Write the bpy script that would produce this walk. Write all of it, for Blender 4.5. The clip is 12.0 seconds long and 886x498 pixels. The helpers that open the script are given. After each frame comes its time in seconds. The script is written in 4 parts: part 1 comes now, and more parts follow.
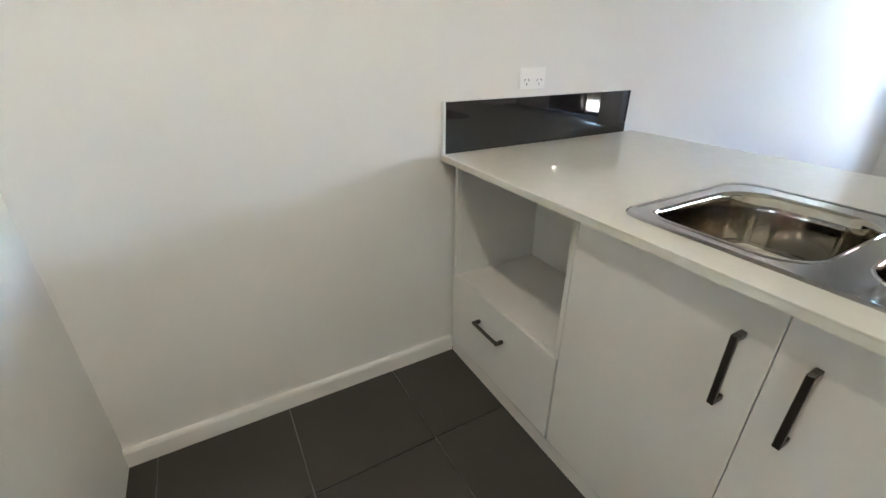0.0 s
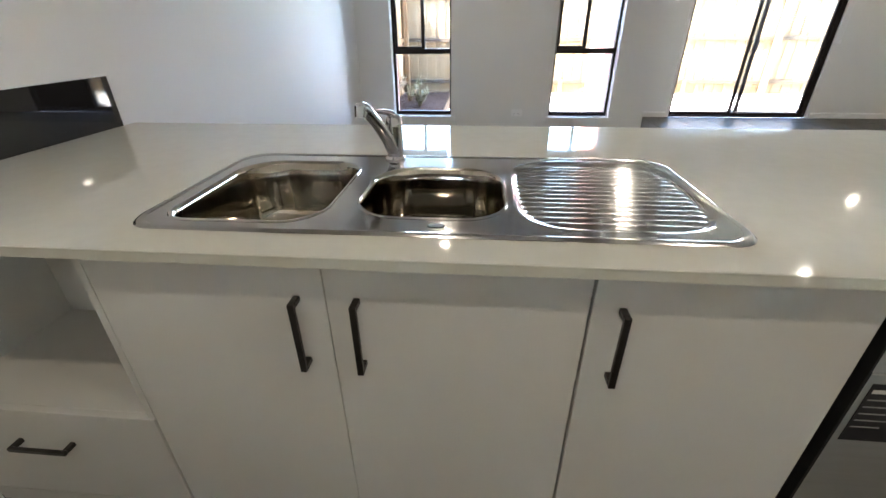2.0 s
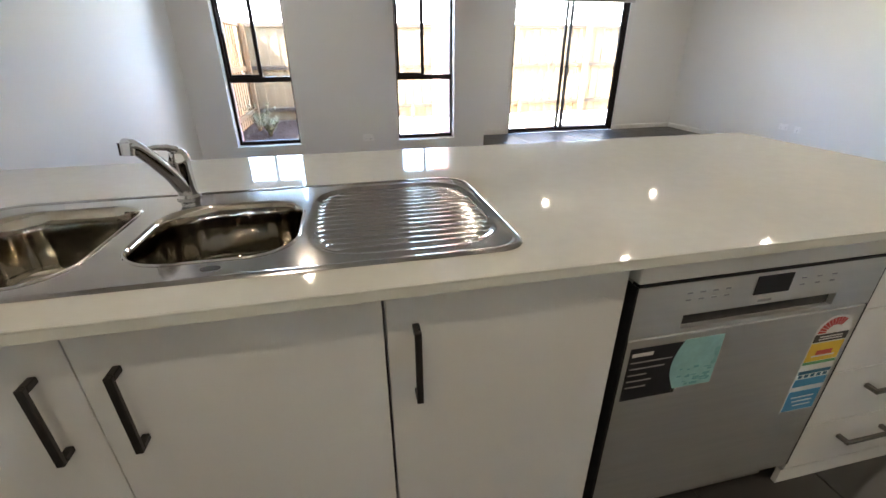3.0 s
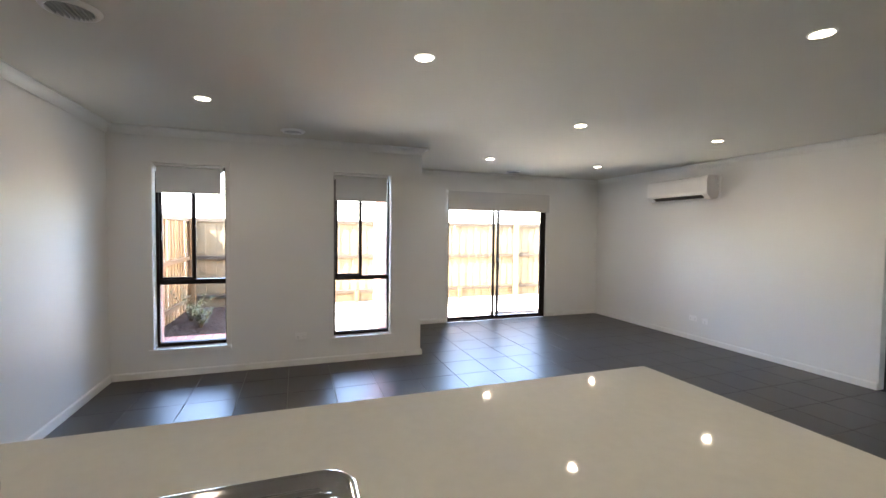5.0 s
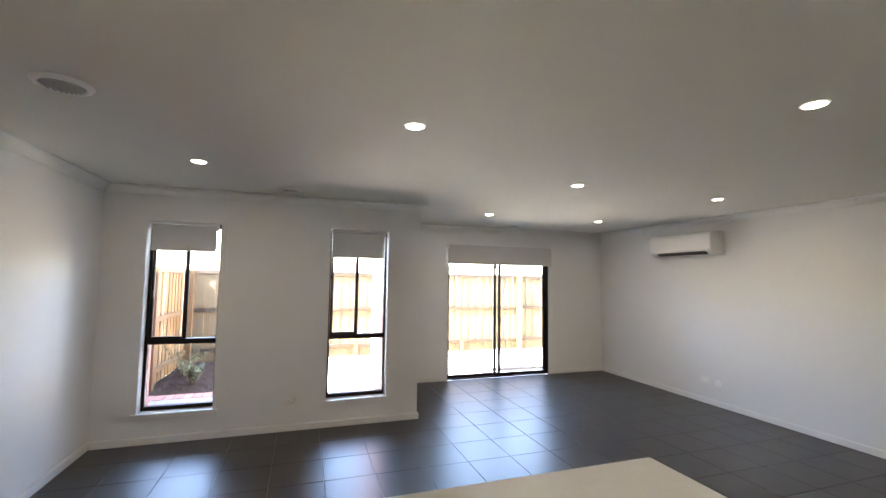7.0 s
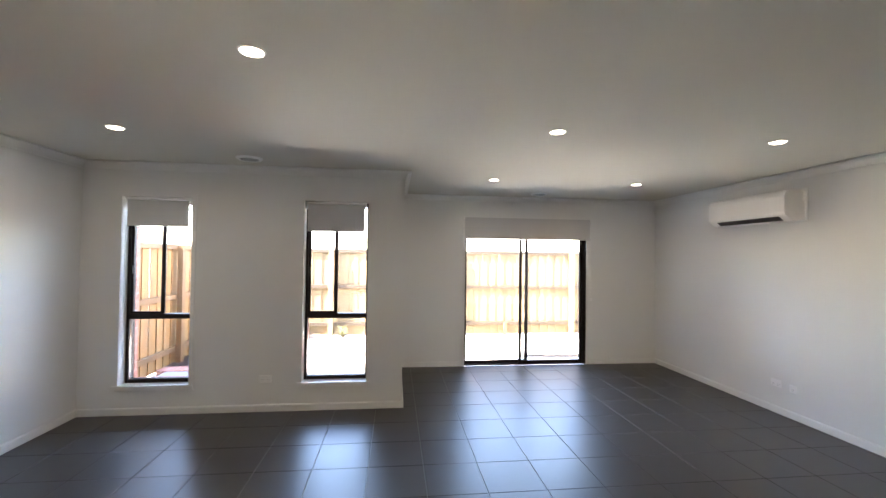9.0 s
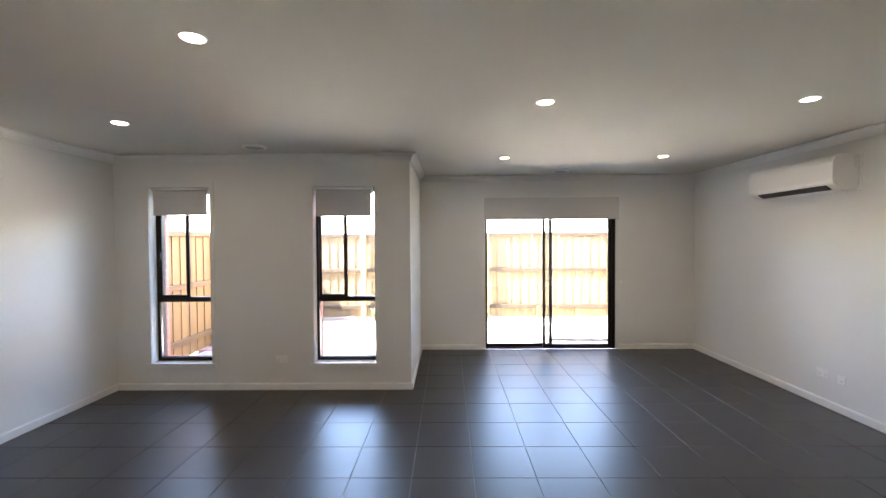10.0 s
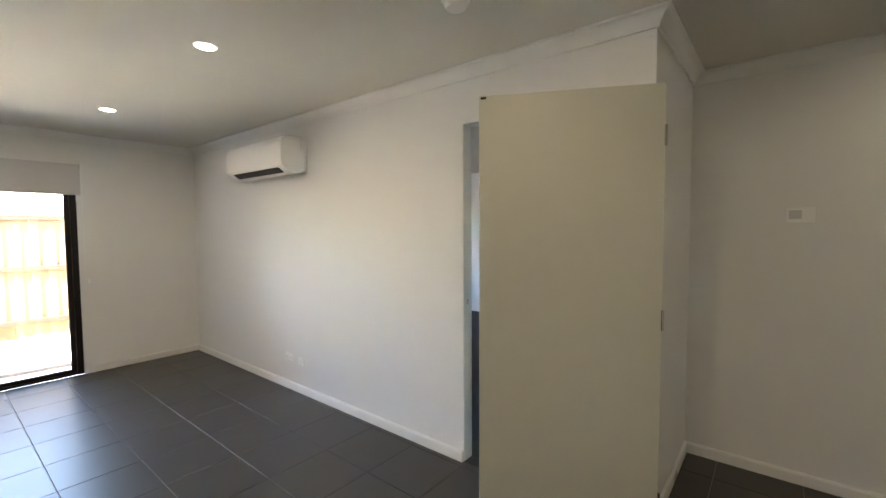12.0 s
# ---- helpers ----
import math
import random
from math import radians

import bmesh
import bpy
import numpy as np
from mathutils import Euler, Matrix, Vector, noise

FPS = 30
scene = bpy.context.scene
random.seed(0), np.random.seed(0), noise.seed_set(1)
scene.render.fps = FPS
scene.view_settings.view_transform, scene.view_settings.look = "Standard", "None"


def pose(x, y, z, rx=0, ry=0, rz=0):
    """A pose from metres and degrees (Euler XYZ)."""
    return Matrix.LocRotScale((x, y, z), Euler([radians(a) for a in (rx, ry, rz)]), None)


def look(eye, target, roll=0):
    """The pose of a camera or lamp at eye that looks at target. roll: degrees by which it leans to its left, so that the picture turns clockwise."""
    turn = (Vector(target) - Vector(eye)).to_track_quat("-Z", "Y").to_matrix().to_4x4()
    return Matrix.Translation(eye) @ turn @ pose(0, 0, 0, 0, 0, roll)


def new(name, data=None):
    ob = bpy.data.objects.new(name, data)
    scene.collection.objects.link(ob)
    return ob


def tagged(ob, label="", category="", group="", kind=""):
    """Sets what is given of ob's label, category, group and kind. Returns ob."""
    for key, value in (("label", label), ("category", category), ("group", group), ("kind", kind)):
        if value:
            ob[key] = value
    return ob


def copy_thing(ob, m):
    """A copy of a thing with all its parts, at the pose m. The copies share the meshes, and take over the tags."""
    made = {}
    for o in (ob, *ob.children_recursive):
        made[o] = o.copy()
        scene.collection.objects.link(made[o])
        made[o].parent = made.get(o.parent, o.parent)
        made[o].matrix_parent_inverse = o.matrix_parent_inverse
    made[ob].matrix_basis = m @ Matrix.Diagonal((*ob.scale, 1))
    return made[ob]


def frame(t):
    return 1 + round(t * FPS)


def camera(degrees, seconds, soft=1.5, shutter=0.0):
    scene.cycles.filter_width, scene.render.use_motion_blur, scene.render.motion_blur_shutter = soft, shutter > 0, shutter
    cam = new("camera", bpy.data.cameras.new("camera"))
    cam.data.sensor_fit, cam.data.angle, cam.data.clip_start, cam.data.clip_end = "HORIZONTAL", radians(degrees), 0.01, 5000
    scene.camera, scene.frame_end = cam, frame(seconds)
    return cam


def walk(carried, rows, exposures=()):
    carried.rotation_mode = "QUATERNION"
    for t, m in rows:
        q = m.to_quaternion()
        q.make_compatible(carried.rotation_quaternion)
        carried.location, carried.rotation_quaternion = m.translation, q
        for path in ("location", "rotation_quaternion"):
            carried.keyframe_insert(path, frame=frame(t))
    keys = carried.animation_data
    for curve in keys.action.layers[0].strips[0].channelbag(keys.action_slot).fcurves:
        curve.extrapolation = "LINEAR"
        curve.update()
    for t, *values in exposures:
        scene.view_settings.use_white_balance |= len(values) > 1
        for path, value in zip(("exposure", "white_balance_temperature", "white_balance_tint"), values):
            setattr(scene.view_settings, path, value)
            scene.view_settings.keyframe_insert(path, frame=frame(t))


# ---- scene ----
cam = camera(93.3, 12.0)
PATH = [
    (0, (0.468, -0.058, 1.187), (1.351, 1.511, 0.315), 0.1),
    (0.5, (0.528, 0.062, 1.161), (1.853, 1.27, 0.276), 0.1),
    (1, (0.579, 0.032, 1.165), (2.148, 0.849, 0.231), -0.2),
    (1.5, (0.607, -0.038, 1.165), (2.304, 0.439, 0.22), -0.3),
    (2, (0.616, -0.119, 1.171), (2.371, 0.041, 0.226), -0.5),
    (2.5, (0.618, -0.204, 1.173), (2.387, -0.351, 0.251), -0.6),
    (3, (0.618, -0.286, 1.173), (2.384, -0.677, 0.319), -0.3),
    (3.5, (0.628, -0.377, 1.201), (2.402, -0.956, 0.482), -0.3),
    (3.7, (0.644, -0.41, 1.22), (2.431, -1.036, 0.578), -0.5),
    (5.3, (0.684, -0.459, 1.486), (2.577, -1.106, 1.496), 1.0),
    (5.5, (0.684, -0.455, 1.505), (2.578, -1.095, 1.558), 1.1),
    (6, (0.681, -0.458, 1.545), (2.577, -1.085, 1.67), 1.1),
    (6.5, (0.709, -0.457, 1.561), (2.6, -1.09, 1.706), 0.9),
    (7, (0.743, -0.568, 1.568), (2.635, -1.201, 1.71), 0.8),
    (7.2, (0.782, -0.661, 1.599), (2.675, -1.295, 1.719), 0.7),
    (8.8, (1.045, -1.649, 1.549), (3.023, -1.947, 1.592), 0.6),
    (9, (1.081, -1.753, 1.537), (3.068, -1.98, 1.576), 0.7),
    (9.5, (1.146, -2.017, 1.523), (3.145, -2.063, 1.526), 0.2),
    (10, (1.132, -2.223, 1.528), (3.131, -2.2, 1.486), -0.4),
    (10.5, (1.119, -2.424, 1.539), (3.114, -2.54, 1.461), -1.1),
    (11, (1.232, -2.744, 1.512), (3.143, -3.326, 1.404), -1.5),
    (11.5, (1.402, -3.107, 1.482), (3.043, -4.245, 1.367), -1.1),
    (12, (1.494, -3.566, 1.465), (2.743, -5.125, 1.363), -0.3),
]
EXPOSURES = [(0.0, 6.38, 5950, 10), (1.5, 5.93, 6050, 10), (2.5, 5.84, 6300, 13), (3.7, 5.70, 6500, 14), (5.5, 5.42, 6700, 16), (9.0, 5.42, 6700, 16), (10.5, 5.44, 6900, 17), (12.0, 5.66, 7150, 13)]
SKY, SUN, LAMP_W, KITCHEN_W, HALL_W = 0.15, 3.3, 0.07, 0.07, 0.008
walk(cam, [(t, look(eye, target, roll)) for t, eye, target, roll in PATH], EXPOSURES)

# ---- daylight ----
SUN_WAY = Vector((0.27, -0.93, -1.0)).normalized()
world = bpy.data.worlds.new("world")
scene.world = world
world.use_nodes = True
wn = world.node_tree.nodes
sky = wn.new("ShaderNodeTexSky")
sky.sky_type = "NISHITA"
sky.sun_disc = False
sky.sun_elevation = math.asin(-SUN_WAY.z)
sky.sun_rotation = math.atan2(-SUN_WAY.x, -SUN_WAY.y)
world.node_tree.links.new(sky.outputs[0], wn["Background"].inputs[0])
wn["Background"].inputs[1].default_value = SKY
sun = new("sun", bpy.data.lights.new("sun", "SUN"))
sun.data.energy, sun.data.angle, sun.data.color = SUN, radians(0.5), (1.0, 0.95, 0.87)
sun.matrix_world = look((0, 0, 8), Vector((0, 0, 8)) + SUN_WAY)


# ---- materials ----
def mat(name, color, rough=0.5, metal=0.0, vary=0.06, scale=3.0, fine=60.0, bump=0.05, rough_vary=0.08,
        stretch=(1, 1, 1), coat=0.0, random_tint=0.0, dist=0.001, spec=0.5):
    m = bpy.data.materials.new(name)
    m.use_nodes = True
    nt = m.node_tree
    n, l = nt.nodes, nt.links
    b = n["Principled BSDF"]
    b.inputs["Metallic"].default_value = metal
    b.inputs["Coat Weight"].default_value = coat
    b.inputs["Specular IOR Level"].default_value = spec
    co = n.new("ShaderNodeTexCoord")
    mp = n.new("ShaderNodeMapping")
    mp.inputs["Scale"].default_value = stretch
    l.new(co.outputs["Object"], mp.inputs[0])
    big = n.new("ShaderNodeTexNoise")
    big.inputs["Scale"].default_value, big.inputs["Detail"].default_value = scale, 4
    small = n.new("ShaderNodeTexNoise")
    small.inputs["Scale"].default_value, small.inputs["Detail"].default_value = fine, 3
    l.new(mp.outputs[0], big.inputs["Vector"])
    l.new(mp.outputs[0], small.inputs["Vector"])
    add = n.new("ShaderNodeMath")
    add.operation = "ADD"
    half = n.new("ShaderNodeMath")
    half.operation = "MULTIPLY"
    half.inputs[1].default_value = 0.5
    l.new(small.outputs[0], half.inputs[0])
    l.new(big.outputs[0], add.inputs[0])
    l.new(half.outputs[0], add.inputs[1])
    last = add.outputs[0]
    if random_tint:
        info = n.new("ShaderNodeObjectInfo")
        k = n.new("ShaderNodeMath")
        k.operation = "MULTIPLY_ADD"
        k.inputs[1].default_value = random_tint
        l.new(info.outputs["Random"], k.inputs[0])
        l.new(last, k.inputs[2])
        last = k.outputs[0]
    ramp = n.new("ShaderNodeMapRange")
    ramp.inputs[1].default_value, ramp.inputs[2].default_value = 0.45, 1.05 + random_tint
    ramp.inputs[3].default_value, ramp.inputs[4].default_value = 1 - vary, 1 + vary
    l.new(last, ramp.inputs[0])
    mul = n.new("ShaderNodeVectorMath")
    mul.operation = "SCALE"
    mul.inputs[0].default_value = color[:3]
    l.new(ramp.outputs[0], mul.inputs["Scale"])
    l.new(mul.outputs[0], b.inputs["Base Color"])
    r = n.new("ShaderNodeMapRange")
    r.inputs[3].default_value, r.inputs[4].default_value = max(0.02, rough - rough_vary), min(1, rough + rough_vary)
    l.new(big.outputs[0], r.inputs[0])
    l.new(r.outputs[0], b.inputs["Roughness"])
    if bump:
        bp = n.new("ShaderNodeBump")
        bp.inputs["Strength"].default_value, bp.inputs["Distance"].default_value = bump, dist
        l.new(small.outputs[0], bp.inputs["Height"])
        l.new(bp.outputs[0], b.inputs["Normal"])
    return m


def glow(name, color, strength):
    m = bpy.data.materials.new(name)
    m.use_nodes = True
    b = m.node_tree.nodes["Principled BSDF"]
    b.inputs["Base Color"].default_value = (0.8, 0.8, 0.8, 1)
    b.inputs["Emission Color"].default_value = (*color, 1)
    b.inputs["Emission Strength"].default_value = strength
    return m


def glass_mat():
    m = bpy.data.materials.new("window_glass")
    m.use_nodes = True
    n, l = m.node_tree.nodes, m.node_tree.links
    n.remove(n["Principled BSDF"])
    clear, gloss, mix, fres = (n.new("ShaderNodeBsdfTransparent"), n.new("ShaderNodeBsdfGlossy"), n.new("ShaderNodeMixShader"), n.new("ShaderNodeFresnel"))
    clear.inputs[0].default_value = (0.97, 0.98, 0.975, 1)
    gloss.inputs["Roughness"].default_value = 0.01
    fres.inputs[0].default_value = 1.45
    l.new(fres.outputs[0], mix.inputs[0])
    l.new(clear.outputs[0], mix.inputs[1])
    l.new(gloss.outputs[0], mix.inputs[2])
    l.new(mix.outputs[0], n["Material Output"].inputs[0])
    return m


PAINT = mat("wall_paint", (0.795, 0.797, 0.775), 0.62, vary=0.02, scale=0.8, fine=220, bump=0.12, dist=0.0006)
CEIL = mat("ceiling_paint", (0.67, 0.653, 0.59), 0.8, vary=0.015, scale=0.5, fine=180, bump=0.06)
TRIM = mat("gloss_trim_paint", (0.82, 0.82, 0.80), 0.3, vary=0.02, scale=2, fine=40, bump=0.03)
DOORPAINT = mat("door_paint", (0.60, 0.60, 0.51), 0.42, vary=0.03, scale=1.5, fine=120, bump=0.05)
TILE = mat("floor_tile", (0.050, 0.047, 0.043), 0.36, spec=0.42, vary=0.10, scale=5, fine=90, bump=0.05, rough_vary=0.04, random_tint=0.25, dist=0.0004)
GROUT = mat("grout", (0.21, 0.20, 0.185), 0.55, vary=0.15, scale=6, fine=300, bump=0.2)
STONE = mat("engineered_stone", (0.67, 0.668, 0.600), 0.05, vary=0.03, scale=30, fine=500, bump=0.0, rough_vary=0.01)
LAMINATE = mat("white_laminate", (0.74, 0.73, 0.70), 0.36, vary=0.015, scale=2, fine=200, bump=0.03)
CARCASS = mat("carcass_board", (0.70, 0.70, 0.68), 0.45, vary=0.02, scale=3, fine=150, bump=0.03)
DARKGAP = mat("shadow_gap", (0.06, 0.06, 0.06), 0.8)
STEEL = mat("sink_steel", (0.50, 0.49, 0.48), 0.11, 1.0, vary=0.04, scale=6, fine=90, bump=0.02, rough_vary=0.03)
BOWLSTEEL = mat("bowl_steel", (0.46, 0.43, 0.38), 0.065, 1.0, vary=0.06, scale=8, fine=60, bump=0.01, rough_vary=0.02)
CHROME = mat("chrome", (0.62, 0.62, 0.63), 0.05, 1.0, vary=0.02, bump=0.0, rough_vary=0.02)
BRUSHED = mat("brushed_steel", (0.78, 0.77, 0.74), 0.48, 1.0, vary=0.05, scale=4, fine=120, bump=0.08, stretch=(1, 1, 20))
BLACKMETAL = mat("handle_metal", (0.07, 0.065, 0.06), 0.3, 0.8, vary=0.1, bump=0.02)
# handle_metal again, lighter: light on the drawer handles put into the colour.
HANDLE_LIT = mat("handle_metal_lit", (0.22, 0.21, 0.19), 0.35, 0.9, vary=0.08, bump=0.02)
SPLASH = mat("splashback_glass", (0.018, 0.017, 0.018), 0.03, vary=0.05, bump=0.0, rough_vary=0.01, coat=0.3)
SPLASH_EDGE = mat("silicone_bead", (0.75, 0.76, 0.76), 0.4)
BRONZE = mat("dark_bronze_frame", (0.014, 0.010, 0.009), 0.5, 0.0, vary=0.12, bump=0.02, spec=0.25)
GLASS = glass_mat()
PLASTIC = mat("white_plastic", (0.88, 0.88, 0.865), 0.3, vary=0.01, bump=0.01)
DARKPLASTIC = mat("dark_plastic", (0.01, 0.01, 0.011), 0.4)
VENTPLASTIC = mat("vent_plastic", (0.50, 0.50, 0.50), 0.5)
GREYPLASTIC = mat("grey_plastic", (0.33, 0.33, 0.33), 0.5)
BLINDCLOTH = mat("blind_cloth", (0.62, 0.62, 0.61), 0.85, vary=0.02, scale=4, fine=500, bump=0.2)
FENCEWOOD = mat("fence_pine", (0.195, 0.098, 0.028), 0.8, vary=0.28, scale=5, fine=40, bump=0.35, random_tint=0.6, stretch=(3, 3, 0.5), dist=0.003)
# Sunlit copy of fence_pine, its colour lowered to hold back the sun.
FENCEWOOD_SUN = mat("fence_pine_sunlit", (0.125, 0.084, 0.038), 0.8, vary=0.28, scale=5, fine=40, bump=0.35, random_tint=0.6, stretch=(3, 3, 0.5), dist=0.003)
# Rails of the sunlit fence, their shade put into a darker wood colour.
RAILWOOD_SHADE = mat("fence_rail_shade", (0.031, 0.018, 0.007), 0.8, vary=0.2, scale=4, fine=40, bump=0.3, random_tint=0.3, stretch=(3, 0.5, 3), dist=0.003)
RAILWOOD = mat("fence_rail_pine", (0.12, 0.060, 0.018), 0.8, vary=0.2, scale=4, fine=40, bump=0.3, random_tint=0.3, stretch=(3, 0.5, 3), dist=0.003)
OLDWOOD = mat("weathered_timber", (0.16, 0.12, 0.09), 0.85, vary=0.3, scale=6, fine=60, bump=0.4, dist=0.003)
CONCRETE = mat("concrete", (0.60, 0.56, 0.50), 0.9, vary=0.12, scale=1.5, fine=120, bump=0.3, dist=0.003)
SOIL = mat("garden_mulch", (0.042, 0.026, 0.018), 0.95, spec=0.1, vary=0.4, scale=20, fine=90, bump=0.9, dist=0.02)
GROUND = mat("pale_gravel", (0.38, 0.35, 0.31), 0.95, vary=0.2, scale=4, fine=180, bump=0.5, dist=0.006)
BRICK = mat("red_brick", (0.34, 0.155, 0.115), 0.85, vary=0.25, scale=8, fine=70, bump=0.4, random_tint=0.5, dist=0.004)
MORTAR = mat("mortar", (0.42, 0.40, 0.36), 0.95, vary=0.1)
LEAF = mat("leaf_green", (0.09, 0.098, 0.034), 0.55, vary=0.35, scale=15, fine=60, bump=0.1)
STEM = mat("plant_stem", (0.14, 0.09, 0.05), 0.8, vary=0.2)
CARPET = mat("charcoal_carpet", (0.035, 0.033, 0.033), 1.0, vary=0.25, scale=30, fine=400, bump=0.8, dist=0.004)
ROOFTILE = mat("roof_sheet", (0.22, 0.23, 0.25), 0.6, vary=0.1)
LAMP = glow("lamp_diffuser", (1.0, 0.88, 0.70), 1.6)
STICK_BLACK = mat("sticker_black", (0.02, 0.02, 0.024), 0.3, bump=0)
STICK_TEAL = mat("sticker_teal", (0.28, 0.50, 0.50), 0.3, vary=0.2, scale=14, bump=0)
STICK_DEEP = mat("sticker_deep_teal", (0.13, 0.34, 0.36), 0.3, vary=0.2, bump=0)
STICK_WHITE = mat("sticker_white", (0.75, 0.75, 0.74), 0.35, bump=0)
STICK_RED = mat("sticker_red", (0.55, 0.06, 0.05), 0.35, bump=0)
STICK_YELLOW = mat("sticker_yellow", (0.75, 0.50, 0.04), 0.35, bump=0)
STICK_GREEN = mat("sticker_green", (0.10, 0.36, 0.16), 0.35, bump=0)
STICK_NAVY = mat("sticker_navy", (0.02, 0.12, 0.20), 0.35, bump=0)
STICK_BLUE = mat("sticker_blue", (0.06, 0.28, 0.50), 0.35, bump=0)


# ---- shape helpers ----
def quadbox(bm, a, b):
    (x0, y0, z0), (x1, y1, z1) = [min(p, q) for p, q in zip(a, b)], [max(p, q) for p, q in zip(a, b)]
    v = [bm.verts.new(p) for p in ((x0, y0, z0), (x1, y0, z0), (x1, y1, z0), (x0, y1, z0), (x0, y0, z1), (x1, y0, z1), (x1, y1, z1), (x0, y1, z1))]
    for f in ((0, 3, 2, 1), (4, 5, 6, 7), (0, 1, 5, 4), (1, 2, 6, 5), (2, 3, 7, 6), (3, 0, 4, 7)):
        bm.faces.new([v[i] for i in f])


def boxes(*pairs, bevel=0.0, seg=2):
    bm = bmesh.new()
    for a, b in pairs:
        quadbox(bm, a, b)
    if bevel:
        bmesh.ops.bevel(bm, geom=bm.edges[:], offset=bevel, segments=seg, profile=0.5, affect="EDGES")
    return bm


def part(name, bm, material, parent=None, label="", smooth=False):
    me = bpy.data.meshes.new(name)
    bm.normal_update()
    bm.to_mesh(me)
    bm.free()
    for m in (material if isinstance(material, (list, tuple)) else [material]):
        me.materials.append(m)
    if smooth:
        for p in me.polygons:
            p.use_smooth = True
        me.set_sharp_from_angle(angle=radians(35))
    ob = new(name, me)
    if parent:
        ob.parent = parent
    if label:
        ob["label"] = label
    return ob


def thing(name, label, category, at=(0, 0, 0), group=""):
    e = new(name)
    e.location = at
    e.empty_display_size = 0.1
    return tagged(e, label, category, group)


def structure(name, bm, material, label="", smooth=False):
    return tagged(part(name, bm, material, smooth=smooth), label, kind="structure")


def disc(bm, c, r, z0, z1, seg=40, r1=None):
    r1 = r if r1 is None else r1
    lo = [bm.verts.new((c[0] + r * math.cos(2 * math.pi * i / seg), c[1] + r * math.sin(2 * math.pi * i / seg), z0)) for i in range(seg)]
    hi = [bm.verts.new((c[0] + r1 * math.cos(2 * math.pi * i / seg), c[1] + r1 * math.sin(2 * math.pi * i / seg), z1)) for i in range(seg)]
    bm.faces.new(lo[::-1])
    bm.faces.new(hi)
    for i in range(seg):
        j = (i + 1) % seg
        bm.faces.new((lo[i], lo[j], hi[j], hi[i]))


def lathe(profile, seg=40, c=(0, 0)):
    """Rings of (r, z), closed at both ends."""
    bm = bmesh.new()
    rings = [[bm.verts.new((c[0] + r * math.cos(2 * math.pi * i / seg), c[1] + r * math.sin(2 * math.pi * i / seg), z)) for i in range(seg)] for r, z in profile]
    for a, b in zip(rings, rings[1:]):
        for i in range(seg):
            j = (i + 1) % seg
            bm.faces.new((a[i], a[j], b[j], b[i]))
    bm.faces.new(rings[0][::-1])
    bm.faces.new(rings[-1])
    bmesh.ops.recalc_face_normals(bm, faces=bm.faces[:])
    return bm


def tube(points, radii, seg=16):
    bm = bmesh.new()
    rings = []
    pts = [Vector(p) for p in points]
    for k, p in enumerate(pts):
        d = (pts[min(k + 1, len(pts) - 1)] - pts[max(k - 1, 0)]).normalized()
        q = d.to_track_quat("Z", "Y")
        r = radii[k] if isinstance(radii, (list, tuple)) else radii
        rings.append([bm.verts.new(p + q @ Vector((r * math.cos(2 * math.pi * i / seg), r * math.sin(2 * math.pi * i / seg), 0))) for i in range(seg)])
    for a, b in zip(rings, rings[1:]):
        for i in range(seg):
            j = (i + 1) % seg
            bm.faces.new((a[i], a[j], b[j], b[i]))
    bm.faces.new(rings[0][::-1])
    bm.faces.new(rings[-1])
    return bm


def sweep(profile, path, close_path=False):
    """A profile of (out, up), swept along the plan path; out is to the left of the way."""
    bm = bmesh.new()
    n = len(path)
    rings = []
    for k in range(n):
        p = Vector(path[k])
        a = (p - Vector(path[k - 1])).normalized() if (k or close_path) else None
        b = (Vector(path[(k + 1) % n]) - p).normalized() if (k < n - 1 or close_path) else None
        a, b = a or b, b or a
        na, nb = Vector((-a.y, a.x)), Vector((-b.y, b.x))
        m = (na + nb) / (1 + na.dot(nb))
        rings.append([bm.verts.new((p.x + m.x * o, p.y + m.y * o, u)) for o, u in profile])
    pairs = list(zip(rings, rings[1:])) + ([(rings[-1], rings[0])] if close_path else [])
    for r0, r1 in pairs:
        for i in range(len(profile)):
            j = (i + 1) % len(profile)
            bm.faces.new((r0[i], r0[j], r1[j], r1[i]))
    if not close_path:
        bm.faces.new(rings[0][::-1])
        bm.faces.new(rings[-1])
    bmesh.ops.recalc_face_normals(bm, faces=bm.faces[:])
    return bm


# ---- plan ----
H = 2.41          # ceiling
XW = 5.40         # wall with the two tall windows
YL = 1.205        # wall at the end of the bench
YC = -1.84        # where the window wall turns into the alcove
XS = 6.96         # wall with the sliding door
YA = -5.635       # long wall with the air conditioner
XD0, XD1 = 1.935, 2.995   # doorway beside the hall
YH = -6.63        # end wall of the hall
XK, YK = 0.045, 0.30     # nib wall beside the kitchen
XB = -0.62        # wall behind
TW = 0.275        # outer walls
TA = 0.24         # alcove side wall
TS = 0.17         # wall of the sliding door
GZ = -0.12        # ground outside
W1, W2, WZ = (0.215, 0.843), (-1.477, -0.846), (0.275, 2.085)
SY, SZ = (-4.55, -2.745), 2.10

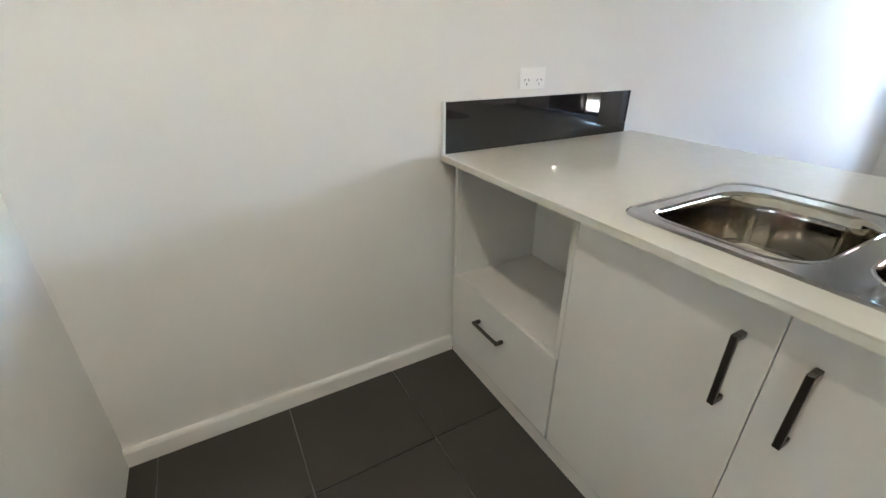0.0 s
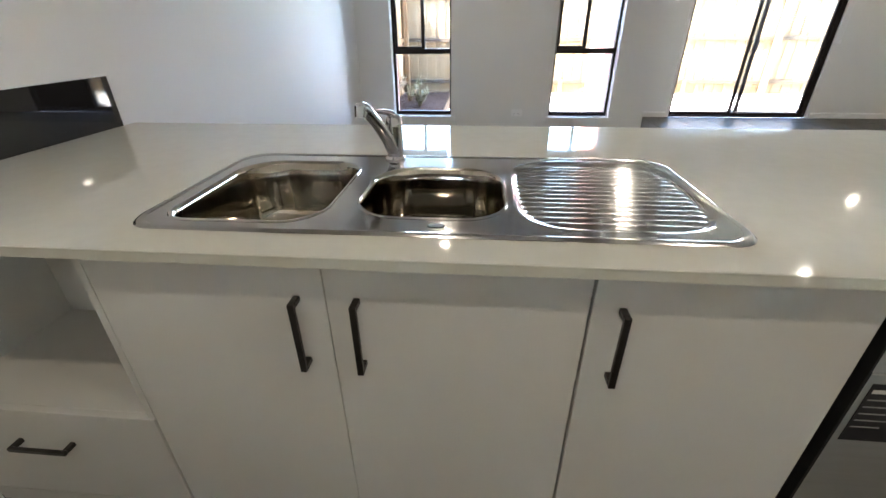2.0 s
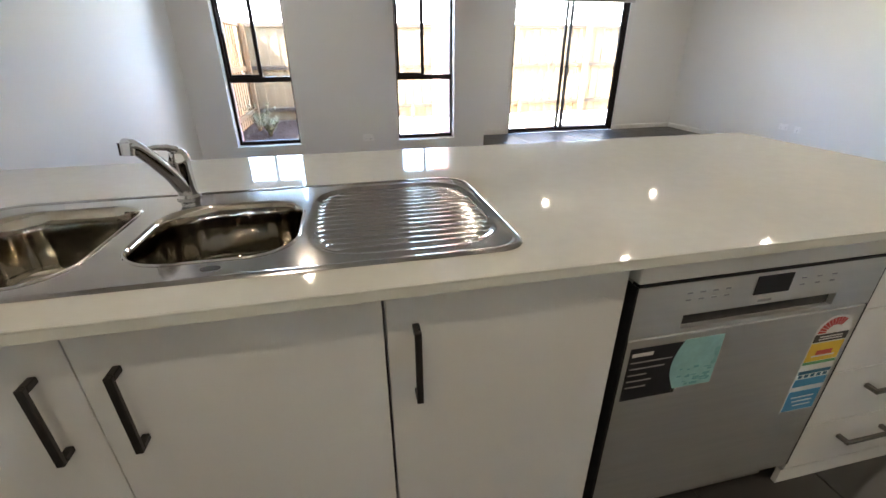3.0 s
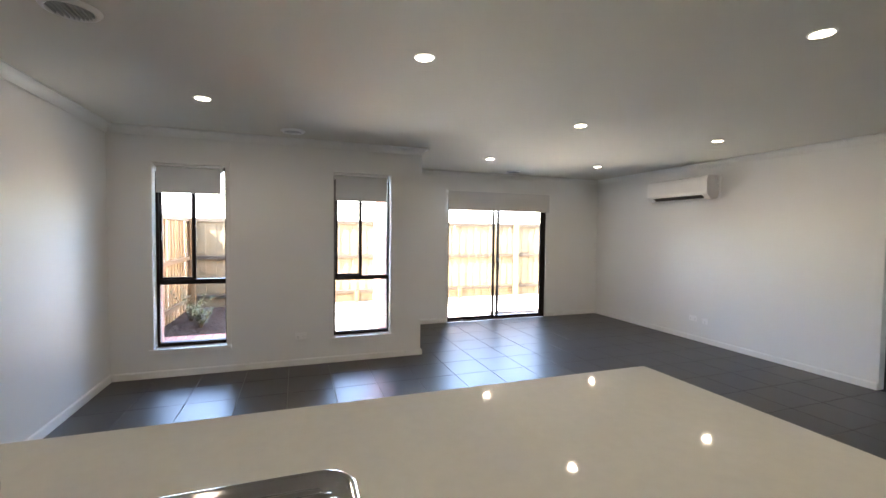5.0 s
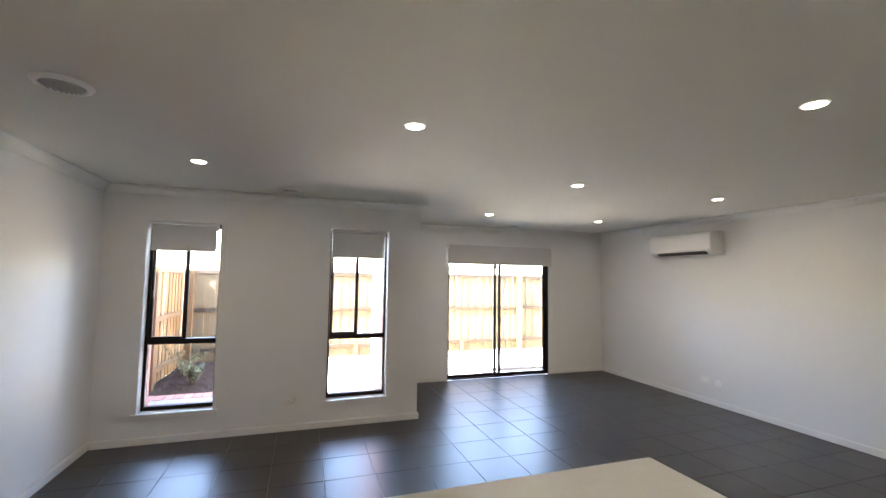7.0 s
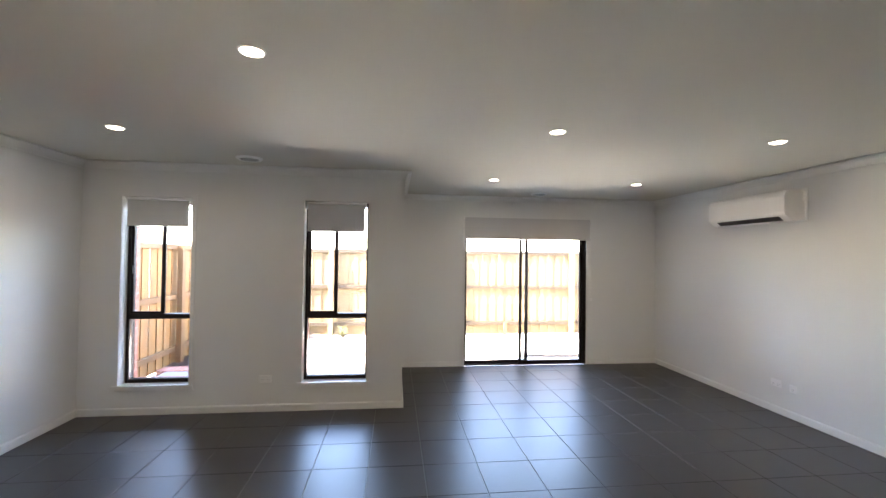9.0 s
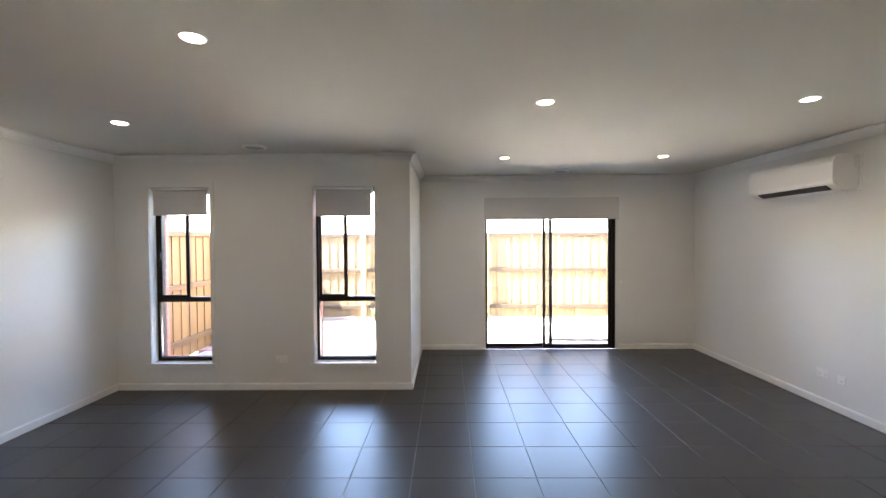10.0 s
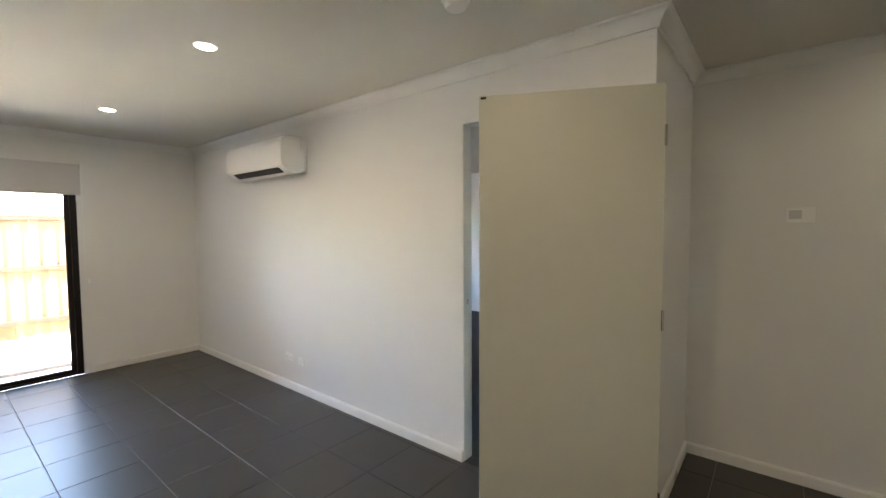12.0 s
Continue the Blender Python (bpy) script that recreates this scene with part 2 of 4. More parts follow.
structure("wall_left", boxes(((XK - 0.09, YL, 0), (XW + TW, YL + TW, H))), PAINT, "white painted plaster wall")
structure("wall_windows", boxes(
    ((XW, W1[1], 0), (XW + TW, YL, H)), ((XW, W2[1], 0), (XW + TW, W1[0], H)), ((XW, YC, 0), (XW + TW, W2[0], H)),
    ((XW, W1[0], 0), (XW + TW, W1[1], WZ[0] - 0.02)), ((XW, W1[0], WZ[1]), (XW + TW, W1[1], H)),
    ((XW, W2[0], 0), (XW + TW, W2[1], WZ[0] - 0.02)), ((XW, W2[0], WZ[1]), (XW + TW, W2[1], H))), PAINT, "white painted plaster wall with two tall windows")
structure("wall_alcove", boxes(((XW + TW, YC, 0), (XS + TS, YC + TA, H))), PAINT, "white painted plaster wall")
structure("wall_sliding_door", boxes(((XS, SY[1], 0), (XS + TS, YC, H)), ((XS, YA, 0), (XS + TS, SY[0], H)), ((XS, SY[0], SZ), (XS + TS, SY[1], H))), PAINT, "white painted plaster wall round a sliding door")
structure("wall_long", boxes(((XD1, YA - 0.09, 0), (XS + TS, YA, H)), ((XD0, YA - 0.09, 2.085), (XD1, YA, H)), ((XD0, YH, 0), (XD0 + 0.09, YA - 0.09, H))), PAINT, "white painted plaster wall with a doorway")
structure("wall_hall_end", boxes(((XB - 0.1, YH - 0.1, 0), (XD0 + 0.09, YH, H))), PAINT, "white painted plaster wall at the end of the hall")
structure("wall_kitchen", boxes(((XK - 0.09, YK, 0), (XK, YL, H)), ((XB, YK, 0), (XK - 0.09, YK + 0.09, H)), ((XB - 0.1, YH, 0), (XB, YK + 0.09, H))), PAINT, "white painted plaster wall behind the kitchen")
structure("wall_bedroom", boxes(((XD0, -9.6, 0), (XD0 + 0.09, YH - 0.1, H)), ((XD0, -9.7, 0), (XS + TS, -9.6, H)), ((XS, -9.6, 0), (XS + TS, -7.5, H)), ((XS, -6.4, 0), (XS + TS, YA - 0.09, H)), ((XS, -7.5, 0), (XS + TS, -6.4, 0.9)), ((XS, -7.5, 2.0), (XS + TS, -6.4, H))), PAINT, "white painted plaster wall of the bedroom")
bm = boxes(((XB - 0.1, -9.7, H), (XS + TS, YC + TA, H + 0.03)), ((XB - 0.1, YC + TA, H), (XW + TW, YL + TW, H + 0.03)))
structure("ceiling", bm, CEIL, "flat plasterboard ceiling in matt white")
structure("roof", boxes(((XB - 0.6, -10.1, H + 0.06), (XS + TS + 0.05, YC + TA + 0.05, H + 0.25)), ((XB - 0.6, YC + TA + 0.05, H + 0.06), (XW + TW + 0.3, YL + TW, H + 0.25))), ROOFTILE, "low roof with eaves")
structure("floor", boxes(((XB - 0.1, YA, -0.06), (XS, YL, -0.006)), ((XB - 0.1, YH, -0.06), (XD0, YA, -0.006))), GROUT, "tiled floor bed with grey grout")
structure("bedroom_floor", boxes(((XD0, -9.6, -0.06), (XS, YA, -0.001))), CARPET, "charcoal carpet")
structure("ground", boxes(((-40, -60, GZ - 0.3), (90, 60, GZ))), GROUND, "pale gravel ground")
structure("house_base", boxes(((XB - 0.1, -9.7, GZ), (XS + TS, YC + TA, -0.06)), ((XB - 0.1, YC + TA, GZ), (XW + TW, YL + TW, -0.06))), CONCRETE, "concrete slab under the house")
structure("paving", boxes(((XS + TS, -8.5, GZ), (9.25, YC + TA, GZ + 0.03)), ((XW + TW, YC + TA, GZ), (9.25, 0.42, GZ + 0.03))), CONCRETE, "pale sunlit concrete paving")

# cornice and skirting
COVE = [(0, H), (0, H - 0.07), (0.012, H - 0.07), (0.018, H - 0.05), (0.035, H - 0.026), (0.055, H - 0.014), (0.07, H - 0.012), (0.07, H)]
room = [(XK, YL), (XK, YK), (XB, YK), (XB, YH), (XD0, YH), (XD0, YA), (XS, YA), (XS, YC), (XW, YC), (XW, YL)]
structure("cornice", sweep(COVE, room, True), PAINT, "white coved plaster cornice", smooth=True)
SKIRT = [(0, 0), (0, 0.067), (0.006, 0.069), (0.014, 0.065), (0.018, 0.056), (0.018, 0)]


def skirting(path):
    structure("baseboard", sweep(SKIRT, path), TRIM, "white painted timber skirting board")


skirting([(1.215, YL), (XK, YL)])
skirting([(XB, YK), (XB, YH), (XD0, YH), (XD0, YA)])
skirting([(XD1, YA), (XS, YA), (XS, SY[0] - 0.045)])
skirting([(XS, SY[1] + 0.045), (XS, YC), (XW, YC), (XW, YL), (2.06, YL)])


# ---- windows ----
def tall_window(name, y, mull, label):
    y0, y1 = y
    z0, z1 = WZ
    w = tagged(thing(name, label, ""), kind="structure")
    x0, x1 = XW + 0.095, XW + 0.155
    zt = 0.925
    part("window_frame", boxes(((x0, y0, z0), (x1, y0 + 0.020, z1)), ((x0, y1 - 0.026, z0), (x1, y1, z1)), ((x0, y0 + 0.020, z0), (x1, y1 - 0.028, z0 + 0.036)),
                               ((x0, y0 + 0.020, z1 - 0.04), (x1, y1 - 0.028, z1)), ((x0 - 0.004, y0 + 0.020, zt - 0.028), (x1, y1 - 0.028, zt + 0.022)), bevel=0.002, seg=1), BRONZE, w, "dark bronze aluminium frame")
    zs = zt + 0.022
    sash = part("sliding_sash", boxes(((x0 + 0.008, mull - 0.018, zs), (x0 + 0.03, mull + 0.018, z1 - 0.04)), ((x0 + 0.008, y1 - 0.052, zs), (x0 + 0.03, y1 - 0.028, z1 - 0.04)),
                                      ((x0 + 0.008, mull + 0.018, zs), (x0 + 0.03, y1 - 0.052, zs + 0.022)), ((x0 + 0.008, mull + 0.018, z1 - 0.062), (x0 + 0.03, y1 - 0.052, z1 - 0.04)), bevel=0.002, seg=1), BRONZE, w)
    part("latch", boxes(((x0 - 0.012, y1 - 0.050, 1.34), (x0 + 0.008, y1 - 0.036, 1.42)), bevel=0.003), DARKPLASTIC, sash)
    for a, b in (((x0 + 0.017, mull + 0.018, zs + 0.022), (x0 + 0.021, y1 - 0.052, z1 - 0.062)), ((x0 + 0.036, y0 + 0.020, zs), (x0 + 0.04, mull + 0.01, z1 - 0.04)), ((x0 + 0.026, y0 + 0.020, z0 + 0.036), (x0 + 0.03, y1 - 0.028, zt - 0.028))):
        g = part("pane", boxes((a, b)), GLASS, w)
        g.visible_shadow = False
    part("window_sill", boxes(((XW - 0.018, y0 - 0.045, z0 - 0.042), (XW, y1 + 0.045, z0)), ((XW, y0, z0 - 0.02), (x0, y1, z0))), TRIM, w, "white painted sill")
    for a, b in (((x1 + 0.001, y1 - 0.004, z0), (XW + TW + 0.004, y1 - 0.0005, z1)), ((x1 + 0.001, y0 + 0.0005, z0), (XW + TW + 0.004, y0 + 0.004, z1)), ((x1 + 0.001, y0 + 0.004, z0 - 0.018), (XW + TW + 0.02, y1 - 0.004, z0 - 0.002))):
        if a[1] > y1 - 0.01:
            # Added dark strip over the reveal beside the frame, on this side only.
            part("dark_reveal", boxes((a, (x1 + 0.07, b[1], b[2]))), BRONZE, w)
            part("brick_reveal", boxes(((x1 + 0.07, a[1], a[2]), b)), MORTAR, w, "pale mortar of the brick outer reveal")
            for k in range(21):
                zb = z0 + 0.005 + 0.086 * k
                part("brick", boxes(((x1 + 0.072, a[1] - 0.004, zb), (b[0] + 0.002, a[1] - 0.0002, min(zb + 0.076, z1 - 0.002))), bevel=0.0015, seg=1), BRICK, w)
        else:
            part("brick_reveal", boxes((a, b)), MORTAR, w, "pale mortar of the brick outer reveal")
            if b[2] > 1:
                for k in range(21):
                    zb = z0 + 0.005 + 0.086 * k
                    part("brick", boxes(((a[0] + 0.004, b[1] + 0.0002, zb), (b[0] + 0.002, b[1] + 0.005, min(zb + 0.076, z1 - 0.002))), bevel=0.0015, seg=1), BRICK, w)
            else:
                for k in range(8):
                    yb = a[1] + 0.004 + 0.078 * k
                    part("brick", boxes(((a[0] + 0.004, yb, b[2] + 0.0002), (b[0] + 0.002, min(yb + 0.070, b[1] - 0.002), b[2] + 0.005)), bevel=0.0015, seg=1), BRICK, w)
    part("architrave", boxes(((XW - 0.010, y0 - 0.042, z0), (XW, y0 - 0.003, z1 + 0.042)), ((XW - 0.010, y1 + 0.003, z0), (XW, y1 + 0.042, z1 + 0.042)), ((XW - 0.010, y0 - 0.003, z1 + 0.003), (XW, y1 + 0.003, z1 + 0.042))), PAINT, w)


def roller_blind(label, x, y0, y1, ztop, zbot, side=1):
    b = thing("roller_blind", label, "blind", (x, (y0 + y1) / 2, ztop), "roller blinds")
    h = (y1 - y0) / 2
    part("fabric", boxes(((-0.0006, -h + 0.012, zbot - ztop + 0.02), (0.0006, h - 0.012, -0.01))), BLINDCLOTH, b, "grey-white blockout cloth")
    # White strip added above the cloth, in place of the daylit reveal head.
    if side == 1:
        part("head_strip", boxes(((-0.012, -h - 0.004, -0.004), (0.052, h + 0.004, 0.014)), bevel=0.002, seg=1), PLASTIC, b)
    t = tube([(0.022, -h + 0.012, -0.028), (0.022, h - 0.012, -0.028)], 0.021, 24)
    part("roller", t, BLINDCLOTH, b, smooth=True)
    part("bottom_rail", boxes(((-0.006, -h + 0.012, zbot - ztop), (0.006, h - 0.012, zbot - ztop + 0.022)), bevel=0.003), BLINDCLOTH, b)
    for s in (-1, 1):
        part("bracket", boxes(((-0.004, s * h - 0.004 * s - 0.004, -0.055), (0.05, s * h - 0.004 * s + 0.004, 0.0)), bevel=0.001, seg=1), PLASTIC, b)
    part("chain", tube([(0.0, side * (h - 0.002), -0.03), (-0.004, side * (h - 0.002), -0.6), (-0.004, side * (h - 0.002), -1.15)], 0.0016, 6), PLASTIC, b)


tall_window("window_1", W1, 0.518, "tall narrow window in a dark bronze frame, sliding pane above a fixed one")
tall_window("window_2", W2, -1.150, "tall narrow window in a dark bronze frame, brick return outside")
roller_blind("white roller blind, rolled nearly up, over the window beside the corner", XW + 0.03, W1[0] + 0.030, W1[1] - 0.012, WZ[1] - 0.018, 1.803)
roller_blind("white roller blind, rolled nearly up, over the window nearer the alcove", XW + 0.03, W2[0] + 0.026, W2[1] - 0.012, WZ[1] - 0.018, 1.782)

sd = tagged(thing("door_1", "double glass sliding door in a dark bronze frame, closed, to the paved yard", ""), kind="structure")
xa = XS + 0.01
part("frame", boxes(((xa, SY[0], 0), (xa + 0.10, SY[0] + 0.050, SZ)), ((xa, SY[1] - 0.022, 0), (xa + 0.10, SY[1], SZ)), ((xa, SY[0] + 0.050, 0), (xa + 0.10, SY[1] - 0.022, 0.022)),
                    ((xa, SY[0] + 0.050, SZ - 0.04), (xa + 0.10, SY[1] - 0.022, SZ)), bevel=0.002, seg=1), BRONZE, sd)


def glass_leaf(y0, y1, x, name, s0, s1):
    f = part(name, boxes(((x, y0, 0.022), (x + 0.03, y0 + s0, SZ - 0.04)), ((x, y1 - s1, 0.022), (x + 0.03, y1, SZ - 0.04)), ((x, y0 + s0, 0.022), (x + 0.03, y1 - s1, 0.06)),
                         ((x, y0 + s0, SZ - 0.09), (x + 0.03, y1 - s1, SZ - 0.04)), bevel=0.002, seg=1), BRONZE, sd)
    g = part("pane", boxes(((x + 0.012, y0 + s0, 0.06), (x + 0.017, y1 - s1, SZ - 0.09))), GLASS, f)
    g.visible_shadow = False
    return f


leaf = glass_leaf(SY[0] + 0.051, -3.547, xa + 0.015, "sliding_leaf", 0.042, 0.036)
glass_leaf(-3.690, SY[1] - 0.022, xa + 0.058, "fixed_leaf", 0.044, 0.012)
part("handle", boxes(((xa - 0.012, -3.575, 0.83), (xa + 0.015, -3.560, 0.97)), ((xa - 0.012, -3.655, 0.835), (xa - 0.002, -3.575, 0.845)), ((xa - 0.012, -3.655, 0.955), (xa - 0.002, -3.575, 0.965)), ((xa - 0.012, -3.665, 0.835), (xa - 0.002, -3.655, 0.965)), bevel=0.001, seg=1), DARKPLASTIC, leaf, "black pull handle")
part("architrave", boxes(((XS - 0.010, SY[0] - 0.042, 0), (XS, SY[0] - 0.003, SZ + 0.042)), ((XS - 0.010, SY[1] + 0.003, 0), (XS, SY[1] + 0.042, SZ + 0.042)), ((XS - 0.010, SY[0] - 0.003, SZ + 0.003), (XS, SY[1] + 0.003, SZ + 0.042))), PAINT, sd)
roller_blind("wide white roller blind, rolled nearly up, over the glass sliding door", XS - 0.062, -4.585, -2.715, 2.115, 1.803, -1)

# ---- bedroom door, ajar ----
HINGE, FREE = Vector((1.885, -5.602)), Vector((2.617, -5.246))
dw = (FREE - HINGE).length
door = tagged(thing("door_2", "plain flush cream door, standing ajar into the living room", "", (HINGE.x, HINGE.y, 0)), kind="structure")
door.rotation_euler.z = math.atan2(FREE.y - HINGE.y, FREE.x - HINGE.x)
part("leaf", boxes(((0, -0.036, 0.012), (dw, 0, 2.085)), bevel=0.002, seg=2), DOORPAINT, door)
part("catch", boxes(((dw - 0.035, 0, 2.068), (dw - 0.008, 0.004, 2.079)), bevel=0.001, seg=1), DARKPLASTIC, door, "small dark catch at the top corner")
for z in (0.22, 1.05, 1.86):
    part("hinge", tube([(0.0, 0.006, z - 0.045), (0.0, 0.006, z + 0.045)], 0.006, 10), CHROME, door)
structure("door_jamb", boxes(((XD1 - 0.003, YA - 0.087, 0.0), (XD1, YA - 0.003, 2.085))), PAINT, "plain plastered reveal of the doorway")
part("strike_plate", boxes(((XD1 - 0.005, YA - 0.05, 0.99), (XD1 - 0.003, YA - 0.035, 1.02))), VENTPLASTIC, bpy.data.objects["door_jamb"])

# ---- ceiling fittings ----
# (2.003, -4.53) and (0.18, -2.82) are unseen, added to brighten the west end.
LIGHTS = [(4.205, 0.188), (2.94, -1.13), (2.003, -2.82), (3.84, -2.855), (5.655, -2.84), (3.834, -4.53), (5.65, -4.53), (2.003, -4.53), (0.18, -2.82), (0.75, -6.1), (0.45, 0.10), (0.45, -1.30)]


def downlight_master():
    d = thing("downlight", "round recessed ceiling light, white rim, lit warm white", "ceiling light", (*LIGHTS[0], H), "downlights in the ceiling")
    part("rim", lathe([(0.046, 0.0), (0.046, -0.003), (0.050, -0.006), (0.056, -0.004), (0.058, 0.0)], 40), PLASTIC, d, smooth=True)
    bm = bmesh.new()
    disc(bm, (0, 0), 0.045, -0.0035, -0.0005, 40)
    part("diffuser", bm, LAMP, d)
    return d


dl = downlight_master()
for x, y in LIGHTS[1:]:
    copy_thing(dl, pose(x, y, H))
for i, (x, y) in enumerate(LIGHTS):
    la = new("lamp", bpy.data.lights.new("lamp", "AREA"))
    la.data.shape, la.data.size, la.data.color = "DISK", (0.06 if x == 0.45 else 0.045), (1.0, 0.83, 0.62)
    la.data.energy = KITCHEN_W if x == 0.45 else (HALL_W if y < -5 else LAMP_W)
    la.location = (x, y, H - 0.012)

vent = thing("ceiling_vent", "round white ceiling air outlet with ribbed grille", "vent", (2.995, 0.472, H), "air outlets in the ceiling")
part("ring", lathe([(0.098, 0.0), (0.098, -0.012), (0.108, -0.018), (0.125, -0.012), (0.135, 0.0)], 48), PLASTIC, vent, smooth=True)
grille = bmesh.new()
for k in range(9):
    y = -0.084 + 0.021 * k
    w = math.sqrt(max(0.0, 0.097 ** 2 - y * y))
    quadbox(grille, (-w, y - 0.003, -0.016), (w, y + 0.003, -0.004))
part("grille", grille, VENTPLASTIC, vent)
bk = bmesh.new()
disc(bk, (0, 0), 0.0975, -0.003, -0.0006, 40)
part("backing", bk, VENTPLASTIC, vent)
for piece in vent.children:
    piece.data.transform(Matrix.Diagonal((0.84, 0.84, 1.0, 1.0)))
copy_thing(vent, pose(5.018, -0.432, H))
copy_thing(vent, pose(6.54, -3.674, H))

sm = thing("smoke_detector", "round white smoke detector on the ceiling", "smoke detector", (2.56, -4.99, H))
part("base", lathe([(0.0, 0.0), (0.058, 0.0), (0.060, -0.008), (0.058, -0.012), (0.0, -0.012)][1:4], 40), PLASTIC, sm, smooth=True)
part("dome", lathe([(0.050, -0.012), (0.050, -0.030), (0.040, -0.042), (0.018, -0.047)], 40), PLASTIC, sm, smooth=True)

# ---- wall fittings ----
def outlet(at, turn, label, w=0.115, h=0.072, holes=2, kind="socket"):
    """A plate on a wall; its face looks along its own -y."""
    o = thing("wall_socket" if kind == "socket" else "wall_switch", label, "socket" if kind == "socket" else "switch", at, "power outlets" if kind == "socket" else "")
    o.rotation_euler.z = radians(turn)
    part("plate", boxes(((-w / 2, -0.009, -h / 2), (w / 2, 0, h / 2)), bevel=0.003), PLASTIC, o)
    for k in range(holes):
        cx = (k - (holes - 1) / 2) * w * 0.5
        if kind == "socket":
            for dx, dz, an in ((-0.009, -0.006, 0.5), (0.009, -0.006, -0.5), (0, -0.020, 0)):
                bm = boxes(((-0.0011, -0.0096, -0.0045), (0.0011, -0.0088, 0.0045)))
                bmesh.ops.rotate(bm, cent=(0, 0, 0), matrix=Matrix.Rotation(an, 3, "Y"), verts=bm.verts[:])
                bmesh.ops.translate(bm, vec=(cx + dx, 0, dz), verts=bm.verts[:])
                part("slot", bm, DARKPLASTIC, o)
        part("rocker", boxes(((cx - 0.005, -0.0125, 0.010), (cx + 0.005, -0.009, 0.024)), bevel=0.001, seg=1), PLASTIC, o)
    return o


outlet((4.955, YA, 0.298), 180, "white double power socket low on the long wall")
outlet((4.772, YA, 0.288), 180, "white aerial and data plate low on the long wall", w=0.072, holes=1)
outlet((XW, -0.502, 0.315), -90, "white double power socket low between the tall windows")
outlet((1.545, YL, 1.085), 0, "white double power socket above the dark splashback")
outlet((6.35, YC, 1.02), 180, "small white wall switch beside the alcove", w=0.05, h=0.075, holes=1, kind="switch")
ch = thing("chain_holder", "small white cord holder beside the sliding door", "cord holder", (XS - 0.012, -4.615, 0.94))
part("clip", boxes(((-0.016, -0.012, -0.02), (0, 0.012, 0.02)), bevel=0.003), PLASTIC, ch)
th = thing("thermostat", "white plastic heating controller on the hall wall", "thermostat", (1.400, YH, 1.525))
part("body", boxes(((-0.062, 0, -0.042), (0.062, 0.022, 0.042)), bevel=0.004), PLASTIC, th)
part("screen", boxes(((-0.005, 0.022, -0.022), (0.050, 0.0235, 0.026))), BLINDCLOTH, th)
part("flap", boxes(((-0.054, 0.022, -0.026), (-0.012, 0.024, 0.030)), bevel=0.001, seg=1), PLASTIC, th)

# ---- air conditioner ----
ac = thing("air_conditioner", "white split-system air conditioner high on the long wall, louvre slot dark", "air conditioner", (0, YA, 0))
AX0, AX1, AZ0, AZ1 = 4.64, 5.60, 1.925, 2.225
prof = [(0.012, AZ0 + 0.03), (0.05, AZ0 + 0.004), (0.12, AZ0), (0.155, AZ0 + 0.012), (0.215, AZ0 + 0.052), (0.225, AZ0 + 0.075), (0.225, AZ1 - 0.07), (0.215, AZ1 - 0.03), (0.19, AZ1 - 0.008), (0.15, AZ1), (0.012, AZ1)]
bm = bmesh.new()
ra = [bm.verts.new((AX0, p, z)) for p, z in prof]
rb = [bm.verts.new((AX1, p, z)) for p, z in prof]
bm.faces.new(ra)
bm.faces.new(rb[::-1])
for i in range(len(prof)):
    j = (i + 1) % len(prof)
    bm.faces.new((ra[j], ra[i], rb[i], rb[j]))
bmesh.ops.recalc_face_normals(bm, faces=bm.faces[:])
part("casing", bm, PLASTIC, ac, smooth=True)
part("wall_plate", boxes(((AX0 - 0.022, 0.001, AZ0 + 0.0), (AX1 + 0.01, 0.012, AZ1 + 0.01)), bevel=0.002, seg=1), PLASTIC, ac)
part("pipe_cover", boxes(((AX0 - 0.018, 0.013, AZ0 + 0.19), (AX0 - 0.001, 0.050, AZ1 - 0.02)), bevel=0.004), PLASTIC, ac)
sl = boxes(((4.725, 0.0, -0.004), (5.495, 0.062, 0.004)))
bmesh.ops.rotate(sl, cent=(0, 0, 0), matrix=Matrix.Rotation(radians(33), 3, "X"), verts=sl.verts[:])
bmesh.ops.translate(sl, vec=(0, 0.154, AZ0 + 0.009), verts=sl.verts[:])
part("louvre_slot", sl, DARKPLASTIC, ac, "dark air outlet slot")
part("front_panel", boxes(((AX0 + 0.004, 0.222, AZ0 + 0.083), (AX1 - 0.004, 0.2275, AZ1 - 0.065)), bevel=0.002, seg=1), PLASTIC, ac)

# ---- kitchen bench ----
BZ = 0.85           # bench top
BT = 0.021          # its thickness
BX0, BX1, BY0 = 1.170, 2.150, -1.945
DX = 1.212          # door faces
KZ = 0.062          # foot of the doors
DZ = BZ - BT - 0.006
HX0, HX1, HY0, HY1 = 1.278, 1.712, -0.560, 0.500
wt = thing("worktop", "pale cream engineered stone worktop with a polished face", "worktop")
part("slab", boxes(((BX0, BY0, BZ - BT), (HX0, YL - 0.002, BZ)), ((HX1, BY0, BZ - BT), (BX1, YL - 0.002, BZ)), ((HX0, BY0, BZ - BT), (HX1, HY0, BZ)), ((HX0, HY1, BZ - BT), (HX1, YL - 0.002, BZ))), STONE, wt)
part("edge_round", tube([(BX0 + 0.0015, BY0, BZ - 0.002), (BX0 + 0.0015, YL - 0.002, BZ - 0.002)], 0.0025, 8), STONE, wt, smooth=True)

sp = thing("splashback", "dark glossy glass splashback strip on the wall above the worktop", "splashback", (0, YL, BZ))
part("glass", boxes(((1.185, -0.008, 0.001), (2.088, -0.001, 0.172)), bevel=0.0008, seg=1), SPLASH, sp)
